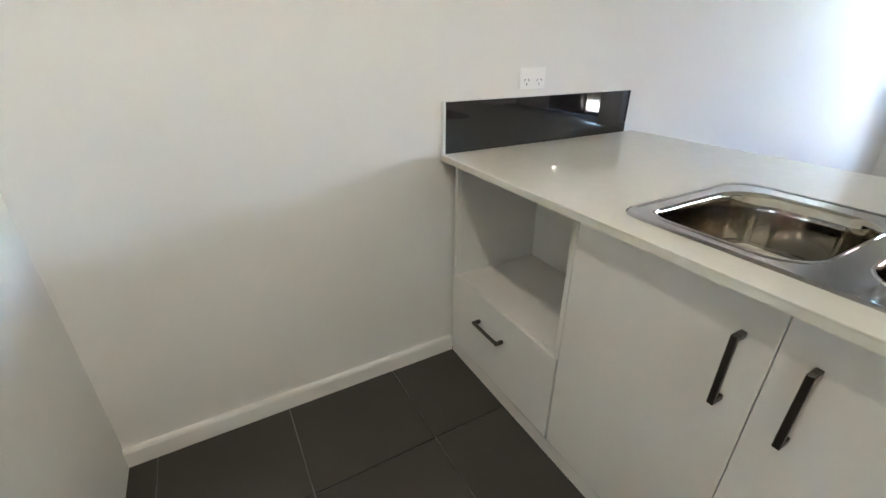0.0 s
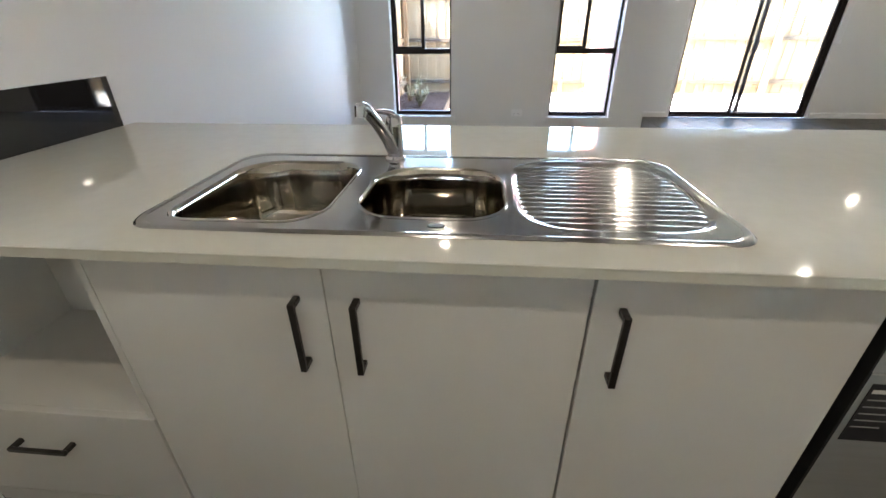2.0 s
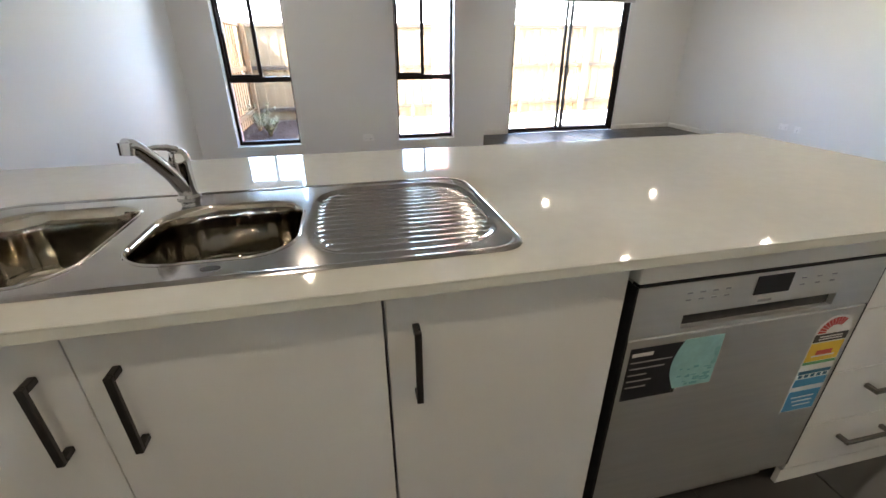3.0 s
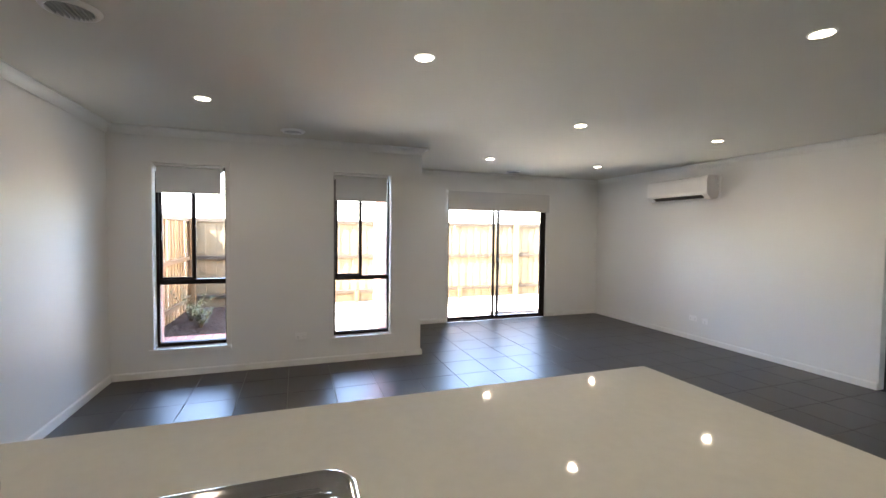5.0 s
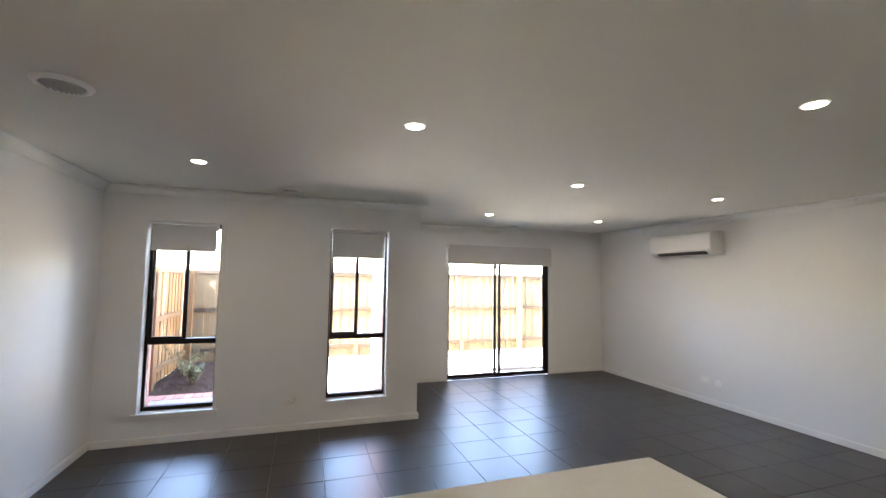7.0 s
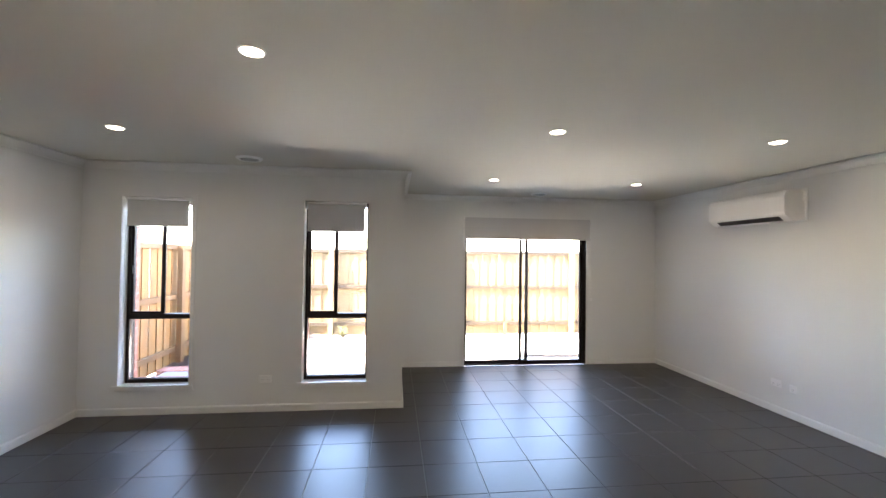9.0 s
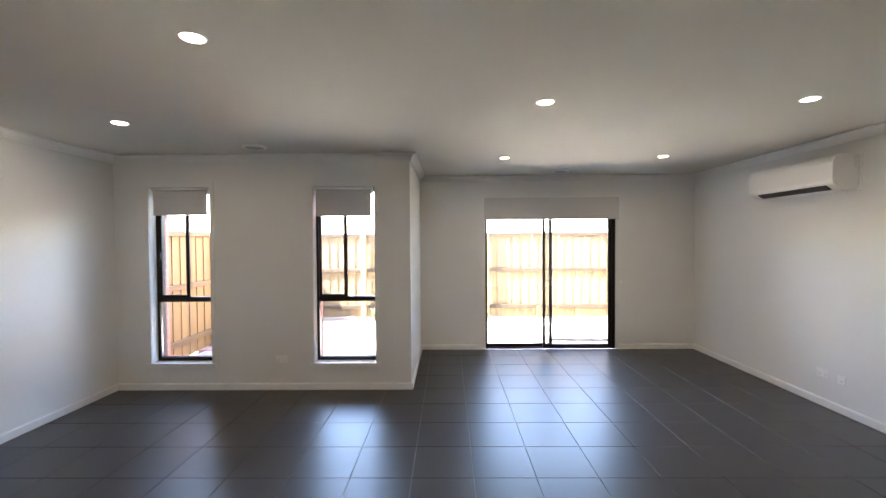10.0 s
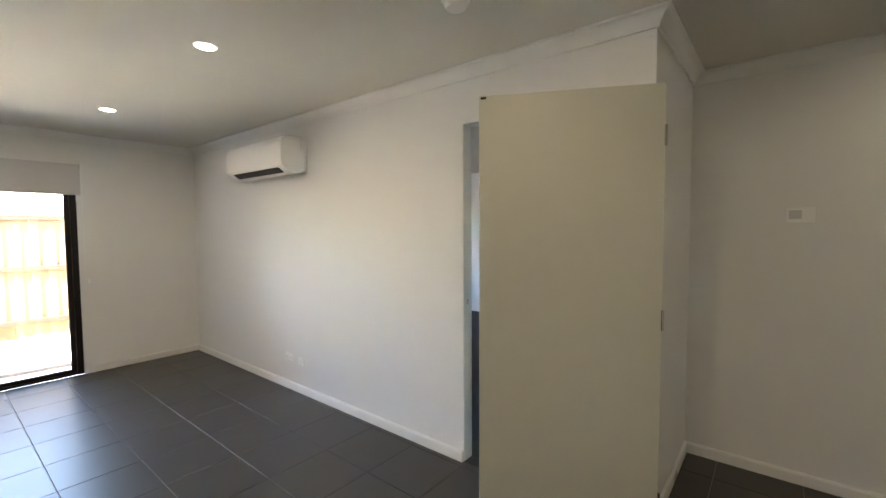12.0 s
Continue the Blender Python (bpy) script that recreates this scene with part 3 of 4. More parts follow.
part("edge_bead", boxes(((1.172, -0.007, 0.0), (1.184, -0.001, 0.176)), ((1.184, -0.007, 0.1725), (2.09, -0.001, 0.1765))), SPLASH_EDGE, sp)


def carcass(name, label, y0, y1, back=1.78):
    c = thing(name, label, "cabinet", (0, 0, 0), "base cabinets of the kitchen bench")
    x0 = DX + 0.020
    z0, z1 = KZ, DZ
    for nm, a, b in (("side_panel", (x0, y0, z0), (back, y0 + 0.016, z1)), ("side_panel", (x0, y1 - 0.016, z0), (back, y1, z1)), ("bottom_panel", (x0, y0 + 0.016, z0), (back, y1 - 0.016, z0 + 0.016)), ("back_panel", (back - 0.006, y0 + 0.016, z0 + 0.016), (back, y1 - 0.016, z1))):
        part(nm, boxes((a, b)), CARCASS, c)
    return c


def bar_handle(parent, y, z, length, vertical, material=None, name="handle"):
    x0 = DX - 0.032
    if vertical:
        bm = boxes(((x0, y - 0.006, z - length / 2), (x0 + 0.009, y + 0.006, z + length / 2)), ((x0 + 0.009, y - 0.006, z - length / 2), (DX, y + 0.006, z - length / 2 + 0.012)), ((x0 + 0.009, y - 0.006, z + length / 2 - 0.012), (DX, y + 0.006, z + length / 2)), bevel=0.0012, seg=1)
    else:
        bm = boxes(((x0, y - length / 2, z - 0.006), (x0 + 0.009, y + length / 2, z + 0.006)), ((x0 + 0.009, y - length / 2, z - 0.006), (DX, y - length / 2 + 0.012, z + 0.006)), ((x0 + 0.009, y + length / 2 - 0.012, z - 0.006), (DX, y + length / 2, z + 0.006)), bevel=0.0012, seg=1)
    return part(name, bm, material or BLACKMETAL, parent, "dark metal square bar handle")


def front(c, name, y0, y1, z0, z1, lap=0.0):
    return part(name, boxes(((DX, y0 + 0.0015 - lap, z0 + 0.0015), (DX + 0.018, y1 - 0.0015, z1 - 0.0015)), bevel=0.001, seg=1), LAMINATE, c)


c1 = carcass("open_cabinet", "white laminate cabinet with an open niche over one drawer", 0.598, 1.178, 1.60)
part("shelf", boxes(((DX + 0.019, 0.6145, 0.364), (1.594, 1.1615, 0.380))), LAMINATE, c1, "white shelf of the niche")
for y in (0.598, 1.162):
    part("side_edge", boxes(((DX + 0.002, y, 0.38), (DX + 0.0195, y + 0.016, DZ))), LAMINATE, c1)
d = front(c1, "drawer", 0.601, 1.182, KZ, 0.382)
bar_handle(d, 0.916, 0.275, 0.15, False)
c2 = carcass("sink_cabinet", "white laminate cabinet with two closed doors under the sink", -0.314, 0.596)
d = front(c2, "door", 0.148, 0.596, KZ, DZ, 0.0012)
part("divider", boxes(((DX + 0.020, 0.140, KZ + 0.016), (1.70, 0.156, DZ - 0.25)), ((DX + 0.020, 0.120, KZ + 0.016), (DX + 0.036, 0.176, DZ))), CARCASS, c2)
bar_handle(d, 0.200, 0.668, 0.156, True)
d = front(c2, "door", -0.314, 0.148, KZ, DZ)
bar_handle(d, 0.090, 0.668, 0.156, True)
c3 = carcass("single_cabinet", "white laminate cabinet with one closed door beside the dishwasher", -0.776, -0.317)
d = front(c3, "door", -0.776, -0.317, KZ, DZ)
bar_handle(d, -0.368, 0.672, 0.156, True)
c4 = carcass("drawer_cabinet", "white laminate cabinet with four closed drawers at the bench end", -1.880, -1.432)
zs = [KZ, 0.235, 0.425, 0.617, 0.822]
for i in range(4):
    d = front(c4, "drawer", -1.880, -1.432, zs[i], zs[i + 1])
    bar_handle(d, -1.660, zs[i + 1] - 0.068, 0.17, False, HANDLE_LIT)
part("end_panel", boxes(((DX, -1.900, 0.0), (2.06, -1.882, DZ))), LAMINATE, c4)
bp = thing("bench_back", "white laminate panel closing the back of the bench", "panel")
part("panel", boxes(((1.84, -1.880, 0.0), (1.858, YL - 0.015, BZ - BT - 0.001))), LAMINATE, bp)
kb = thing("kickboard", "white laminate plinth under the base cabinets", "kickboard")
part("board", boxes(((DX + 0.004, -0.776, 0.0), (DX + 0.018, YL - 0.020, KZ - 0.007)), ((DX + 0.004, -1.880, 0.0), (DX + 0.018, -1.432, KZ - 0.007))), LAMINATE, kb)

# ---- dishwasher ----
dwr = thing("dishwasher", "stainless steel dishwasher with sticker labels, built under the bench", "dishwasher")
Y0, Y1 = -1.418, -0.796
F = DX - 0.008

part("body", boxes(((F + 0.045, Y0 + 0.004, 0.02), (1.79, Y1 - 0.004, DZ))), GREYPLASTIC, dwr)
part("top", boxes(((F + 0.002, Y0, 0.771), (F + 0.045, Y1, DZ - 0.002)), bevel=0.003), LAMINATE, dwr, "pale plastic top strip")
part("door", boxes(((F, Y0, 0.10), (F + 0.044, Y1, 0.641)), bevel=0.003), BRUSHED, dwr)
part("trim_line", boxes(((F - 0.0006, Y0, 0.7655), (F + 0.02, Y1, 0.7705))), DARKPLASTIC, dwr, "thin dark joint under the top strip")
# Dark strips at the door edges draw the shade of the side gaps.
for y in (Y1 - 0.002, Y0 - 0.004):
    part("gap_strip", boxes(((F + 0.0005, y, 0.10), (F + 0.044, y + 0.006, 0.765))), DARKPLASTIC, dwr, "dark strip drawing the shaded gap at the door edge")
panel = part("control_panel", boxes(((F, Y0, 0.687), (F + 0.044, Y1, 0.765)), ((F, Y1 - 0.118, 0.644), (F + 0.044, Y1, 0.687)), ((F, Y0, 0.644), (F + 0.044, Y0 + 0.112, 0.687)), ((F, Y0 + 0.112, 0.644), (F + 0.044, Y1 - 0.118, 0.655))), BRUSHED, dwr)
part("handle_recess", boxes(((F + 0.012, Y0 + 0.112, 0.655), (F + 0.044, Y1 - 0.118, 0.687))), DARKPLASTIC, dwr, "dark recessed grip")
part("display", boxes(((F - 0.0015, -1.163, 0.713), (F, -1.073, 0.757))), DARKPLASTIC, panel)
part("badge", boxes(((F - 0.0012, -1.125, 0.694), (F, -1.092, 0.700))), GREYPLASTIC, panel)
for k in range(7):
    y = (-0.915, -0.945, -0.975, -1.005, -1.195, -1.235, -1.275)[k]
    for z in (0.722, 0.738):
        part("button", boxes(((F - 0.001, y - 0.006, z), (F, y + 0.006, z + 0.003))), GREYPLASTIC, panel)
# Dark filler set in the gap, its shade put into the colour.
part("gap_shade", boxes(((F + 0.045, Y1 + 0.001, 0.0), (F + 0.06, -0.778, DZ))), DARKGAP, dwr, "dark gap beside the door")
part("plinth", boxes(((F + 0.05, Y0 + 0.004, 0.0), (F + 0.066, Y1 - 0.004, 0.095))), BRUSHED, dwr)
st = part("sticker", boxes(((F - 0.0008, -0.945, 0.477), (F, -0.809, 0.619))), STICK_BLACK, dwr, "black information sticker with pale lines")
for k, (y, w) in enumerate(((-0.815, 0.05), (-0.815, 0.10), (-0.815, 0.085), (-0.815, 0.045), (-0.815, 0.06), (-0.815, 0.05))):
    z = 0.597 - 0.017 * k
    part("text_bar", boxes(((F - 0.0013, y - w, z), (F - 0.0008, y, z + (0.009 if k == 0 else 0.003)))), STICK_WHITE if k == 0 else GREYPLASTIC, st)
bm = bmesh.new()
vs = [bm.verts.new((F - 0.0014, -1.036, 0.489)), bm.verts.new((F - 0.0014, -1.036, 0.623))]
vs += [bm.verts.new((F - 0.0014, -0.938 + 0.020 * math.sin(math.pi * k / 14) * 1.0, 0.623 - 0.134 * k / 14)) for k in range(15)]
f = bm.faces.new(vs)
ex = bmesh.ops.extrude_face_region(bm, geom=[f])
bmesh.ops.translate(bm, vec=(0.0006, 0, 0), verts=[v for v in ex["geom"] if isinstance(v, bmesh.types.BMVert)])
bmesh.ops.recalc_face_normals(bm, faces=bm.faces[:])
teal = part("sticker", bm, STICK_TEAL, dwr, "teal picture sticker")
drops = random.Random(12)
ripple = bmesh.new()
for k in range(26):
    yy, zz = drops.uniform(-1.03, -0.95), 0.494 + 0.05 * drops.random() ** 1.6
    quadbox(ripple, (F - 0.0018, yy, zz), (F - 0.00145, yy + drops.uniform(0.006, 0.018), zz + drops.uniform(0.002, 0.006)))
part("ripple_print", ripple, STICK_DEEP, teal, "darker teal water print")
en = part("energy_label", boxes(((F - 0.0008, -1.402, 0.325), (F, -1.300, 0.575))), STICK_WHITE, dwr, "tall energy rating label in red, yellow and blue")
bm = bmesh.new()
arc = [bm.verts.new((F - 0.0010, -1.351 + 0.051 * math.cos(math.pi * k / 16), 0.575 + 0.046 * math.sin(math.pi * k / 16))) for k in range(17)]
f = bm.faces.new(arc)
ex = bmesh.ops.extrude_face_region(bm, geom=[f])
bmesh.ops.translate(bm, vec=(0.0010, 0, 0), verts=[v for v in ex["geom"] if isinstance(v, bmesh.types.BMVert)])
bmesh.ops.recalc_face_normals(bm, faces=bm.faces[:])
part("arc", bm, STICK_WHITE, en)
bm = bmesh.new()
for k in range(10):
    a0, a1 = math.pi * (k + 0.1) / 14, math.pi * (k + 0.9) / 14
    a0, a1 = math.pi - a0, math.pi - a1
    q = [(-1.351 - r * math.cos(a), 0.575 + r * 0.9 * math.sin(a)) for r, a in ((0.024, a0), (0.047, a0), (0.047, a1), (0.024, a1))]
    bm.faces.new([bm.verts.new((F - 0.0016, y, z)) for y, z in q])
part("stars", bm, STICK_RED, en)
part("band", boxes(((F - 0.0014, -1.400, 0.550), (F - 0.0008, -1.302, 0.572))), STICK_BLACK, en)
part("band", boxes(((F - 0.0014, -1.400, 0.492), (F - 0.0008, -1.302, 0.546))), STICK_YELLOW, en)
part("band", boxes(((F - 0.0018, -1.375, 0.510), (F - 0.0014, -1.327, 0.524))), STICK_RED, en)
for z in (0.556, 0.563):
    part("text_bar", boxes(((F - 0.0018, -1.385, z), (F - 0.0014, -1.317, z + 0.003))), STICK_WHITE, en)
part("band", boxes(((F - 0.0018, -1.385, 0.505), (F - 0.0014, -1.317, 0.509))), STICK_WHITE, en)
part("band", boxes(((F - 0.0014, -1.400, 0.482), (F - 0.0008, -1.302, 0.490))), STICK_GREEN, en)
part("band", boxes(((F - 0.0014, -1.400, 0.452), (F - 0.0008, -1.302, 0.462))), STICK_NAVY, en)
part("band", boxes(((F - 0.0014, -1.400, 0.412), (F - 0.0008, -1.302, 0.436))), STICK_BLUE, en)
part("band", boxes(((F - 0.0014, -1.400, 0.330), (F - 0.0008, -1.302, 0.396))), STICK_BLUE, en)
for k in range(5):
    part("drop", boxes(((F - 0.0014, -1.394 + 0.019 * k, 0.440), (F - 0.0008, -1.383 + 0.019 * k, 0.449))), STICK_NAVY, en)
for k in range(3):
    part("text_bar", boxes(((F - 0.0018, -1.385, 0.345 + 0.014 * k), (F - 0.0014, -1.330 + 0.008 * k, 0.349 + 0.014 * k))), STICK_WHITE, en)

# ---- sink ----
sink = thing("sink", "stainless steel double bowl sink with ribbed drainer in the worktop", "sink", (0, 0, 0))


def rounded(x0, x1, y0, y1, rs, seg=10):
    """Loop of (x, y); rs: radii at (x1,y1), (x0,y1), (x0,y0), (x1,y0)."""
    out = []
    for (cx, cy), r, a0 in zip(((x1, y1), (x0, y1), (x0, y0), (x1, y0)), rs, (0, 90, 180, 270)):
        sx, sy = (1 if cx == x1 else -1), (1 if cy == y1 else -1)
        for k in range(seg + 1):
            a = radians(a0 + 90 * k / seg)
            out.append((cx - sx * r + r * math.cos(a), cy - sy * r + r * math.sin(a)))
    return out


SZ0 = BZ + 0.0035
OUT = rounded(1.253, 1.738, -0.588, 0.528, (0.075, 0.055, 0.055, 0.075))
B1 = rounded(1.292, 1.668, 0.178, 0.482, (0.10, 0.055, 0.085, 0.075))
B2 = rounded(1.325, 1.630, -0.172, 0.124, (0.100, 0.095, 0.085, 0.100))
DR = (1.288, 1.706, -0.572, -0.190)
bm = bmesh.new()
edges = []
def ring(pts, z):
    vs = [bm.verts.new((x, y, z)) for x, y in pts]
    return vs
for pts in (OUT, B1, B2, [(DR[0], DR[2]), (DR[1], DR[2]), (DR[1], DR[3]), (DR[0], DR[3])]):
    vs = ring(pts, SZ0)
    edges += [bm.edges.new((vs[i], vs[(i + 1) % len(vs)])) for i in range(len(vs))]
    if pts is OUT:
        outer = vs
bmesh.ops.triangle_fill(bm, use_beauty=True, use_dissolve=False, edges=edges, normal=(0, 0, 1))
cx, cy = 1.495, -0.03
lip = [bm.verts.new((v.co.x + 0.003 * (1 if v.co.x > cx else -1), v.co.y + 0.003 * (1 if v.co.y > cy else -1), BZ + 0.0006)) for v in outer]
for i in range(len(outer)):
    j = (i + 1) % len(outer)
    bm.faces.new((outer[j], outer[i], lip[i], lip[j]))
bmesh.ops.recalc_face_normals(bm, faces=bm.faces[:])
if sum(f.normal.z for f in bm.faces) < 0:
    bmesh.ops.reverse_faces(bm, faces=bm.faces[:])
part("deck", bm, STEEL, sink)
bead = bmesh.new()
mx, my = 1.495, -0.03
lo = []
for k, dz in ((0.0, 0.0), (0.003, 0.0022), (0.007, 0.0022), (0.012, 0.0)):
    lo.append([bead.verts.new((x - k * (1 if x > mx else -1), y - k * (1 if y > my else -1), SZ0 + dz + 0.0001)) for x, y in OUT])
for a, b in zip(lo, lo[1:]):
    for i in range(len(a)):
        j = (i + 1) % len(a)
        bead.faces.new((a[i], a[j], b[j], b[i]))
bmesh.ops.recalc_face_normals(bead, faces=bead.faces[:])
if sum(f.normal.z for f in bead.faces) < 0:
    bmesh.ops.reverse_faces(bead, faces=bead.faces[:])
part("outer_rim", bead, STEEL, sink, smooth=True)
for loop, nm, lab in ((B1, "bowl", "main steel bowl"), (B2, "bowl", "smaller steel bowl")):
    bm = bmesh.new()
    mx, my = sum(p[0] for p in loop) / len(loop), sum(p[1] for p in loop) / len(loop)
    rings = []
    for k, z in ((1.0, SZ0), (0.985, SZ0 - 0.003), (0.97, SZ0 - 0.010), (0.955, 0.80), (0.94, 0.735), (0.91, 0.712), (0.85, 0.700), (0.70, 0.694), (0.2, 0.690)):
        rings.append([bm.verts.new((mx + (x - mx) * k, my + (y - my) * k, z)) for x, y in loop])
    for a, b in zip(rings, rings[1:]):
        for i in range(len(a)):
            j = (i + 1) % len(a)
            bm.faces.new((a[i], a[j], b[j], b[i]))
    bm.faces.new(rings[-1])
    bmesh.ops.recalc_face_normals(bm, faces=bm.faces[:])
    bmesh.ops.reverse_faces(bm, faces=bm.faces[:])
    b = part(nm, bm, BOWLSTEEL, sink, lab, smooth=True)
    part("drain", lathe([(0.012, 0.692), (0.034, 0.693), (0.042, 0.697), (0.045, 0.693)], 28, (mx, my)), CHROME, b, smooth=True)
    part("waste", lathe([(0.002, 0.6965), (0.026, 0.6955), (0.026, 0.694)], 24, (mx, my)), DARKPLASTIC, b)
    rim = bmesh.new()
    lo = []
    for k, dz in ((1.0, 0.0), (1.012, 0.0022), (1.03, 0.0022), (1.042, 0.0)):
        lo.append([rim.verts.new((mx + (x - mx) * k, my + (y - my) * k, SZ0 + dz)) for x, y in loop])
    for a, c in zip(lo, lo[1:]):
        for i in range(len(a)):
            j = (i + 1) % len(a)
            rim.faces.new((a[j], a[i], c[i], c[j]))
    bmesh.ops.recalc_face_normals(rim, faces=rim.faces[:])
    part("bowl_rim", rim, STEEL, b, smooth=True)
bm = bmesh.new()
NX, NY = 150, 60
grid = []
cxm, cym = (DR[0] + DR[1]) / 2, (DR[2] + DR[3]) / 2
for i in range(NX + 1):
    row = []
    for j in range(NY + 1):
        x, y = DR[0] + (DR[1] - DR[0]) * i / NX, DR[2] + (DR[3] - DR[2]) * j / NY
        u, v = abs(x - cxm) / (DR[1] - DR[0]) * 2, abs(y - cym) / (DR[3] - DR[2]) * 2
        s = (u ** 4 + v ** 4) ** 0.25
        t = min(1, max(0, (0.985 - s) / 0.07))
        t = t * t * (3 - 2 * t)
        r = min(1, max(0, (0.91 - s) / 0.05))
        z = SZ0 - 0.006 * t + 0.0032 * r * (0.5 + 0.5 * math.cos(2 * math.pi * (x - cxm) / 0.0245)) ** 1.3
        row.append(bm.verts.new((x, y, z)))
    grid.append(row)
for i in range(NX):
    for j in range(NY):
        bm.faces.new((grid[i][j], grid[i + 1][j], grid[i + 1][j + 1], grid[i][j + 1]))
part("drainer", bm, STEEL, sink, "ribbed drainer", smooth=True)

ov = bmesh.new()
disc(ov, (0, 0), 0.016, 0.0002, 0.0012, 28)
bmesh.ops.scale(ov, vec=(0.5, 1.0, 1.0), verts=ov.verts[:])
bmesh.ops.translate(ov, vec=(1.292, -0.045, SZ0), verts=ov.verts[:])
part("maker_mark", ov, BLACKMETAL, sink, "small dark oval mark", smooth=True)

# ---- tap ----
tap = thing("tap", "chrome sink mixer tap with a straight raised spout", "tap", (1.708, 0.106, SZ0))
part("base", lathe([(0.027, 0.0), (0.027, 0.004), (0.024, 0.007), (0.0215, 0.010)], 32), CHROME, tap, smooth=True)
part("body", lathe([(0.021, 0.010), (0.021, 0.075), (0.0225, 0.085), (0.0225, 0.098), (0.019, 0.110), (0.010, 0.117), (0.003, 0.118)], 32), CHROME, tap, smooth=True)
part("spout", tube([(-0.008, 0.004, 0.028), (-0.028, 0.015, 0.066), (-0.058, 0.031, 0.108), (-0.083, 0.045, 0.138), (-0.094, 0.050, 0.146), (-0.104, 0.055, 0.148)], [0.018, 0.017, 0.016, 0.015, 0.015, 0.015], 20), CHROME, tap, smooth=True)
part("aerator", tube([(-0.101, 0.054, 0.153), (-0.105, 0.056, 0.128)], [0.0155, 0.014], 20), CHROME, tap, smooth=True)
part("lever", tube([(-0.004, 0.002, 0.116), (-0.022, 0.012, 0.126), (-0.050, 0.026, 0.132), (-0.062, 0.032, 0.133)], [0.010, 0.0075, 0.006, 0.004], 12), CHROME, tap, smooth=True)

# ---- yard ----
def fence(label, start, way, length, posts, stake_at=(), wood=None):
    """A fence along way; rails and posts on its left side."""
    f = thing("fence", label, "fence", (*start, GZ))
    f.rotation_euler.z = math.atan2(way[1], way[0])
    n = int(length / 0.0915)
    meshes = []
    for k in range(4):
        me = bpy.data.meshes.new("paling")
        bm = boxes(((0, -0.013, 0.02), ((0.100 if k % 2 == 0 else 0.108), 0, 1.79 - 0.006 * k)), bevel=0.002, seg=1)
        bm.to_mesh(me)
        bm.free()
        me.materials.append(wood or FENCEWOOD)
        meshes.append(me)
    for i in range(n):
        o = new("paling", meshes[(i * 7 + 2 * (i // 5)) % 4])
        o.parent = f
        o.location = (i * 0.0915, -0.0145 * (i % 2), random.uniform(-0.004, 0.004))
        o.rotation_euler.y = random.uniform(-0.004, 0.004)
    for z0, z1, dp in ((1.725, 1.80, 0.045), (0.985, 1.06, 0.045), (0.215, 0.29, 0.045)):
        part("rail", boxes(((0, 0.002, z0), (length, dp, z1)), bevel=0.004, seg=1), RAILWOOD_SHADE if wood else RAILWOOD, f)
    for p in posts:
        part("post", boxes(((p - 0.05, 0.047, -0.02), (p + 0.05, 0.125, 1.79)), bevel=0.004, seg=1), wood or RAILWOOD, f)
    for p in stake_at:
        part("stake", boxes(((p - 0.04, 0.05, -0.02), (p + 0.04, 0.085, 0.27)), bevel=0.004, seg=1), RAILWOOD, f)
    return f


fence("pale treated pine paling fence, sunlit, behind the paved yard", (9.95, -10.5), (0, 1), 12.0, (0.0 + 2.4, 10.5 - 5.6, 10.5 - 3.03, 10.5 - 0.46), (10.5 - 4.12, 10.5 - 1.7), FENCEWOOD_SUN)
fb = fence("pale pine paling fence in shade beside the garden bed", (9.945, 1.50), (-1, 0), 4.3, (0.12, 2.2, 4.0))
part("corner_post", boxes(((-0.003, 0.001, -0.02), (0.095, 0.100, 1.78)), bevel=0.004, seg=1), FENCEWOOD, fb)

bed = thing("garden_bed", "low bed of dark mulch behind a timber edge", "garden bed", (0, 0, GZ))
bm = bmesh.new()
rng = random.Random(4)
g = [[bm.verts.new((7.42 + 0.06 * i, 0.50 + 0.055 * j, (0.03 + 0.07 * math.sin(math.pi * min(i, 24) / 24) * math.sin(math.pi * (j + 3) / 22) + rng.uniform(0, 0.025)))) for j in range(19)] for i in range(43)]
for i in range(42):
    for j in range(18):
        bm.faces.new((g[i][j], g[i + 1][j], g[i + 1][j + 1], g[i][j + 1]))
part("mulch", bm, SOIL, bed)
for k in range(9):
    part("edging_brick", boxes(((7.17, 0.44 + 0.112 * k, 0), (7.40, 0.44 + 0.112 * k + 0.104, 0.07)), bevel=0.006, seg=1), BRICK, bed)
part("edging", boxes(((7.42, 0.44, 0), (9.92, 0.49, 0.09)), bevel=0.004, seg=1), RAILWOOD, bed, "timber edging")


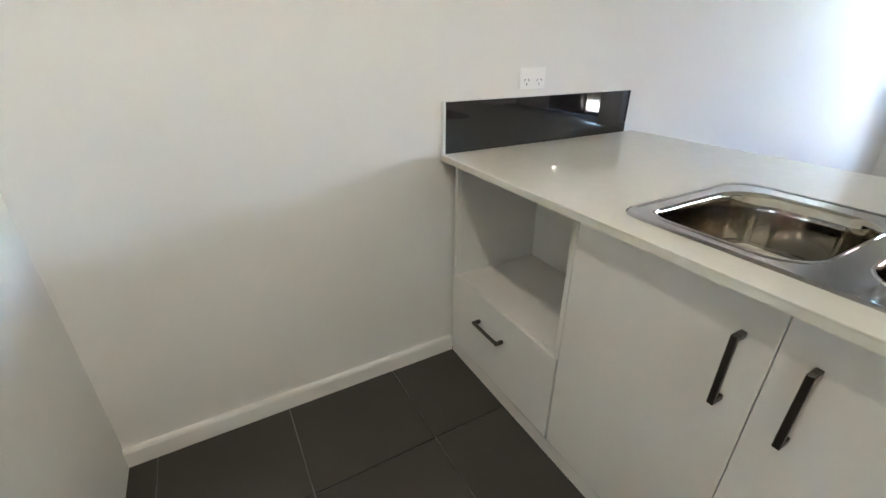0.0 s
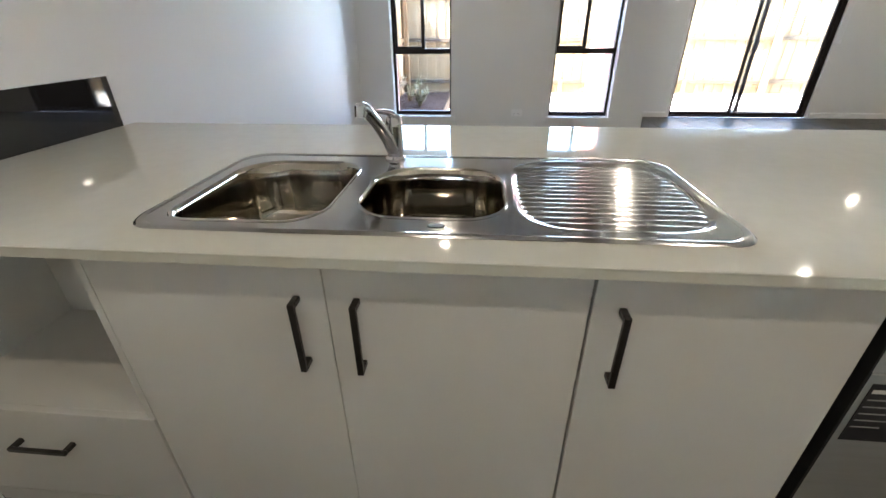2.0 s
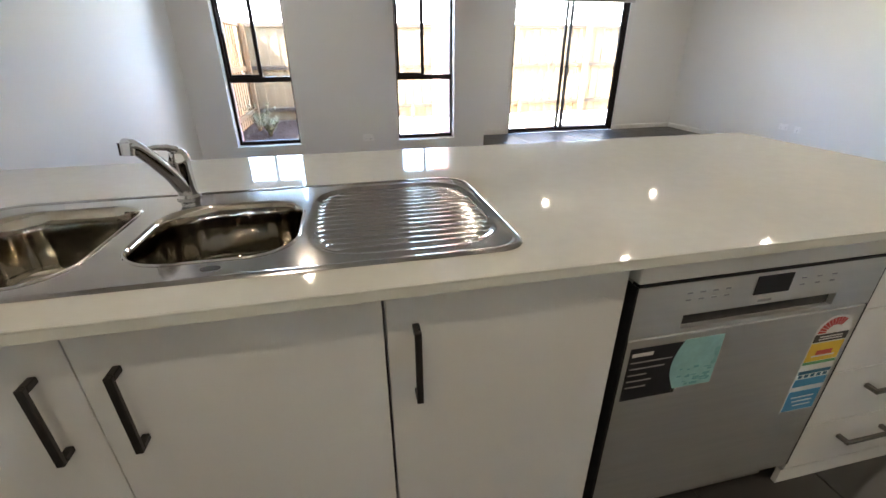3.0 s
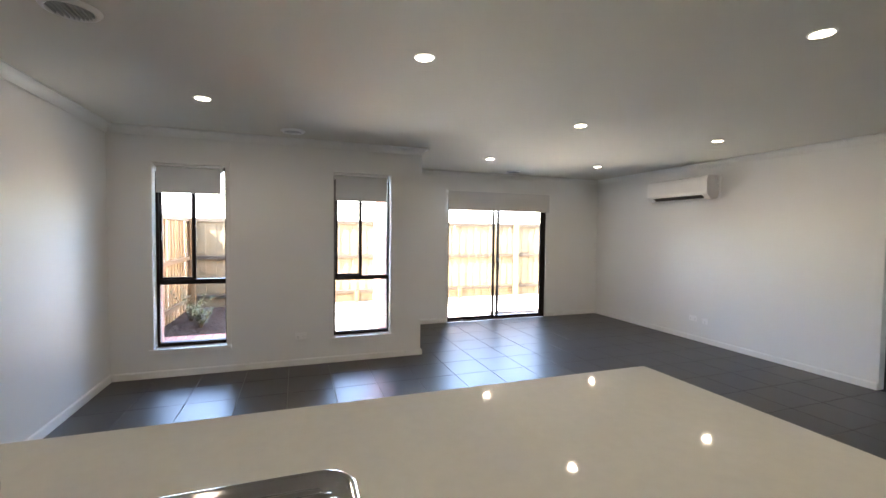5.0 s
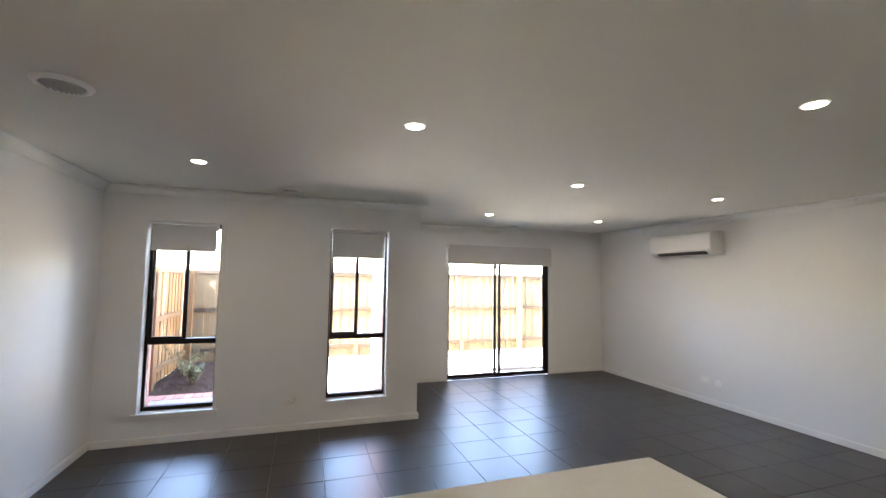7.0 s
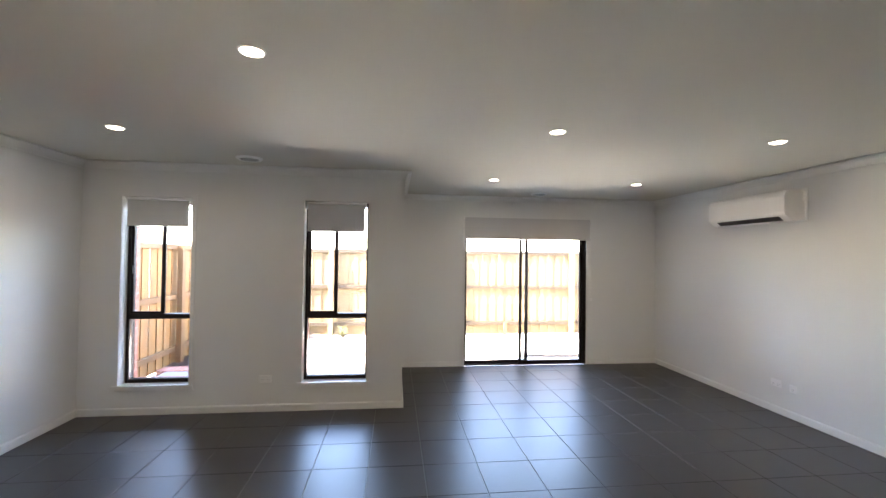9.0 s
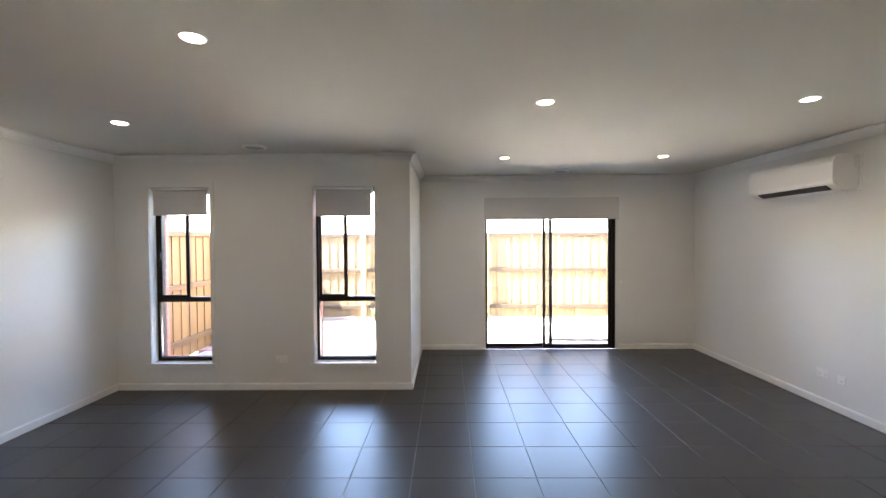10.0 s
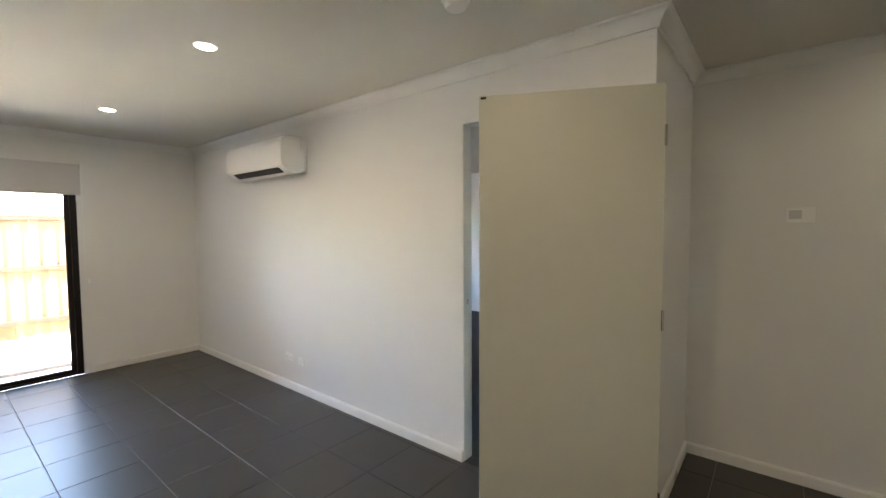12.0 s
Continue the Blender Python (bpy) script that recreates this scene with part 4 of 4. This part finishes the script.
def shrub(at, size, seed, label):
    r = random.Random(seed)
    s = thing("shrub", label, "shrub", at, "shrubs in the garden bed")
    stems, leaves = bmesh.new(), bmesh.new()
    for k in range(14):
        a, lean = r.uniform(0, 6.28), r.uniform(0.15, 0.75)
        h = size * r.uniform(0.6, 1.0)
        pts = [Vector((math.cos(a) * lean * h * q ** 1.3, math.sin(a) * lean * h * q ** 1.3, h * q * (1 - 0.25 * q * lean))) for q in (0, 0.3, 0.6, 1.0)]
        t = tube(pts, [0.006, 0.005, 0.0035, 0.002], 5)
        me = bpy.data.meshes.new("tmp")
        t.to_mesh(me)
        t.free()
        stems.from_mesh(me)
        bpy.data.meshes.remove(me)
        for m in range(20):
            q = r.uniform(0.25, 1.0)
            i = min(2, int(q * 3))
            p = pts[i].lerp(pts[i + 1], q * 3 - i)
            d = Vector((r.uniform(-1, 1), r.uniform(-1, 1), r.uniform(-0.2, 1))).normalized()
            w = d.cross(Vector((0, 0, 1))).normalized() * 0.012
            ln = d * r.uniform(0.045, 0.085)
            leaves.faces.new([leaves.verts.new(v) for v in (p, p + ln * 0.5 + w, p + ln, p + ln * 0.5 - w)])
    part("stems", stems, STEM, s)
    part("foliage", leaves, LEAF, s)


shrub((7.80, 0.90, GZ + 0.06), 0.44, 3, "leafy green shrub in dark mulch")
shrub((8.35, 1.15, GZ + 0.06), 0.62, 5, "taller sparse green shrub by the fence")
shrub((9.55, -0.75, GZ), 0.30, 8, "small pale green weed clump by the fence")
shrub((9.60, -2.92, GZ), 0.24, 9, "small pale green weed clump by the fence post")


def sleeper(at, turn, length, w, h, label):
    s = thing("timber_sleeper", label, "timber", at, "timber pieces in the yard")
    s.rotation_euler.z = radians(turn)
    bm = bmesh.new()
    n = 14
    r = random.Random(int(length * 100))
    rings = []
    for i in range(n + 1):
        x = length * i / n
        j = [r.uniform(-0.006, 0.006) for _ in range(4)]
        rings.append([bm.verts.new(p) for p in ((x, -w / 2 + j[0], 0), (x, w / 2 + j[1], 0), (x, w / 2 + j[1] - 0.006, h + j[2]), (x, -w / 2 + j[0] + 0.006, h + j[3]))])
    for a, c in zip(rings, rings[1:]):
        for i in range(4):
            bm.faces.new((a[i], a[(i + 1) % 4], c[(i + 1) % 4], c[i]))
    bm.faces.new(rings[0][::-1])
    bm.faces.new(rings[-1])
    bmesh.ops.recalc_face_normals(bm, faces=bm.faces[:])
    part("board", bm, OLDWOOD, s)


# Low grey-brown strip added on the paving outside the sliding door.
sleeper((7.90, -3.40, GZ + 0.03), -94, 1.75, 0.16, 0.035, "low uneven grey-brown strip lying on the paving")
sleeper((9.70, 0.40, GZ), -85, 0.68, 0.10, 0.07, "weathered brown timber sleeper at the foot of the fence")

# ---- brick face of the alcove, seen past the window ----
bw = structure("brick_wall", boxes(((XW + TW, YC + TA, GZ), (XS + TS, YC + TA + 0.012, H))), MORTAR, "red brick outer wall of the alcove with pale mortar")
bmesh_brick = bpy.data.meshes.new("brick")
bm = boxes(((0, 0, 0), (0.230, 0.012, 0.076)), bevel=0.003, seg=1)
bm.to_mesh(bmesh_brick)
bm.free()
bmesh_brick.materials.append(BRICK)
half_brick = bpy.data.meshes.new("brick")
bm = boxes(((0, 0, 0), (0.110, 0.012, 0.076)), bevel=0.003, seg=1)
bm.to_mesh(half_brick)
bm.free()
half_brick.materials.append(BRICK)
for r in range(29):
    x = XW + TW + 0.004
    if r % 2:
        o = new("brick", half_brick)
        o.parent, o.location = bw, (x, YC + TA + 0.012, GZ + 0.01 + r * 0.086)
        x += 0.12
    while x + 0.23 < XS + TS + 0.01:
        o = new("brick", bmesh_brick)
        o.parent, o.location = bw, (x, YC + TA + 0.012 + random.uniform(-0.001, 0.001), GZ + 0.01 + r * 0.086)
        x += 0.24

# ---- floor tiles ----
TX, TY, PX, PY = 0.936, 0.818, 0.4075, 0.400
JOINT = 0.0038
floor = bpy.data.objects["floor"]
tile_meshes = {}


def tile(x0, x1, y0, y1):
    key = (round(x1 - x0, 3), round(y1 - y0, 3))
    if key not in tile_meshes:
        me = bpy.data.meshes.new("tile")
        bm = boxes(((0, 0, -0.008), (key[0], key[1], 0)), bevel=0.0012, seg=1)
        bm.to_mesh(me)
        bm.free()
        me.materials.append(TILE)
        tile_meshes[key] = me
    o = new("tile", tile_meshes[key])
    o.parent = floor
    o.location = (x0, y0, 0)


for i in range(-4, 16):
    for j in range(-19, 2):
        x0, x1 = TX + i * PX + JOINT / 2, TX + (i + 1) * PX - JOINT / 2
        y0, y1 = TY + j * PY + JOINT / 2, TY + (j + 1) * PY - JOINT / 2
        x0, y0 = max(x0, XB), max(y0, YH)
        x1, y1 = min(x1, XS), min(y1, YL)
        if x0 > XD0 and y1 < YA:
            continue
        if y0 < YA < y1 and x0 > XD0 - 0.3:
            y0 = YA
        if x0 < XW < x1 and y0 > YC - 0.05:
            x1 = XW
        if x0 > XW and y1 > YC > y0:
            y1 = YC
        if (x0 >= XW and y0 >= YC) or x1 - x0 < 0.02 or y1 - y0 < 0.02:
            continue
        tile(x0, x1, y0, y1)
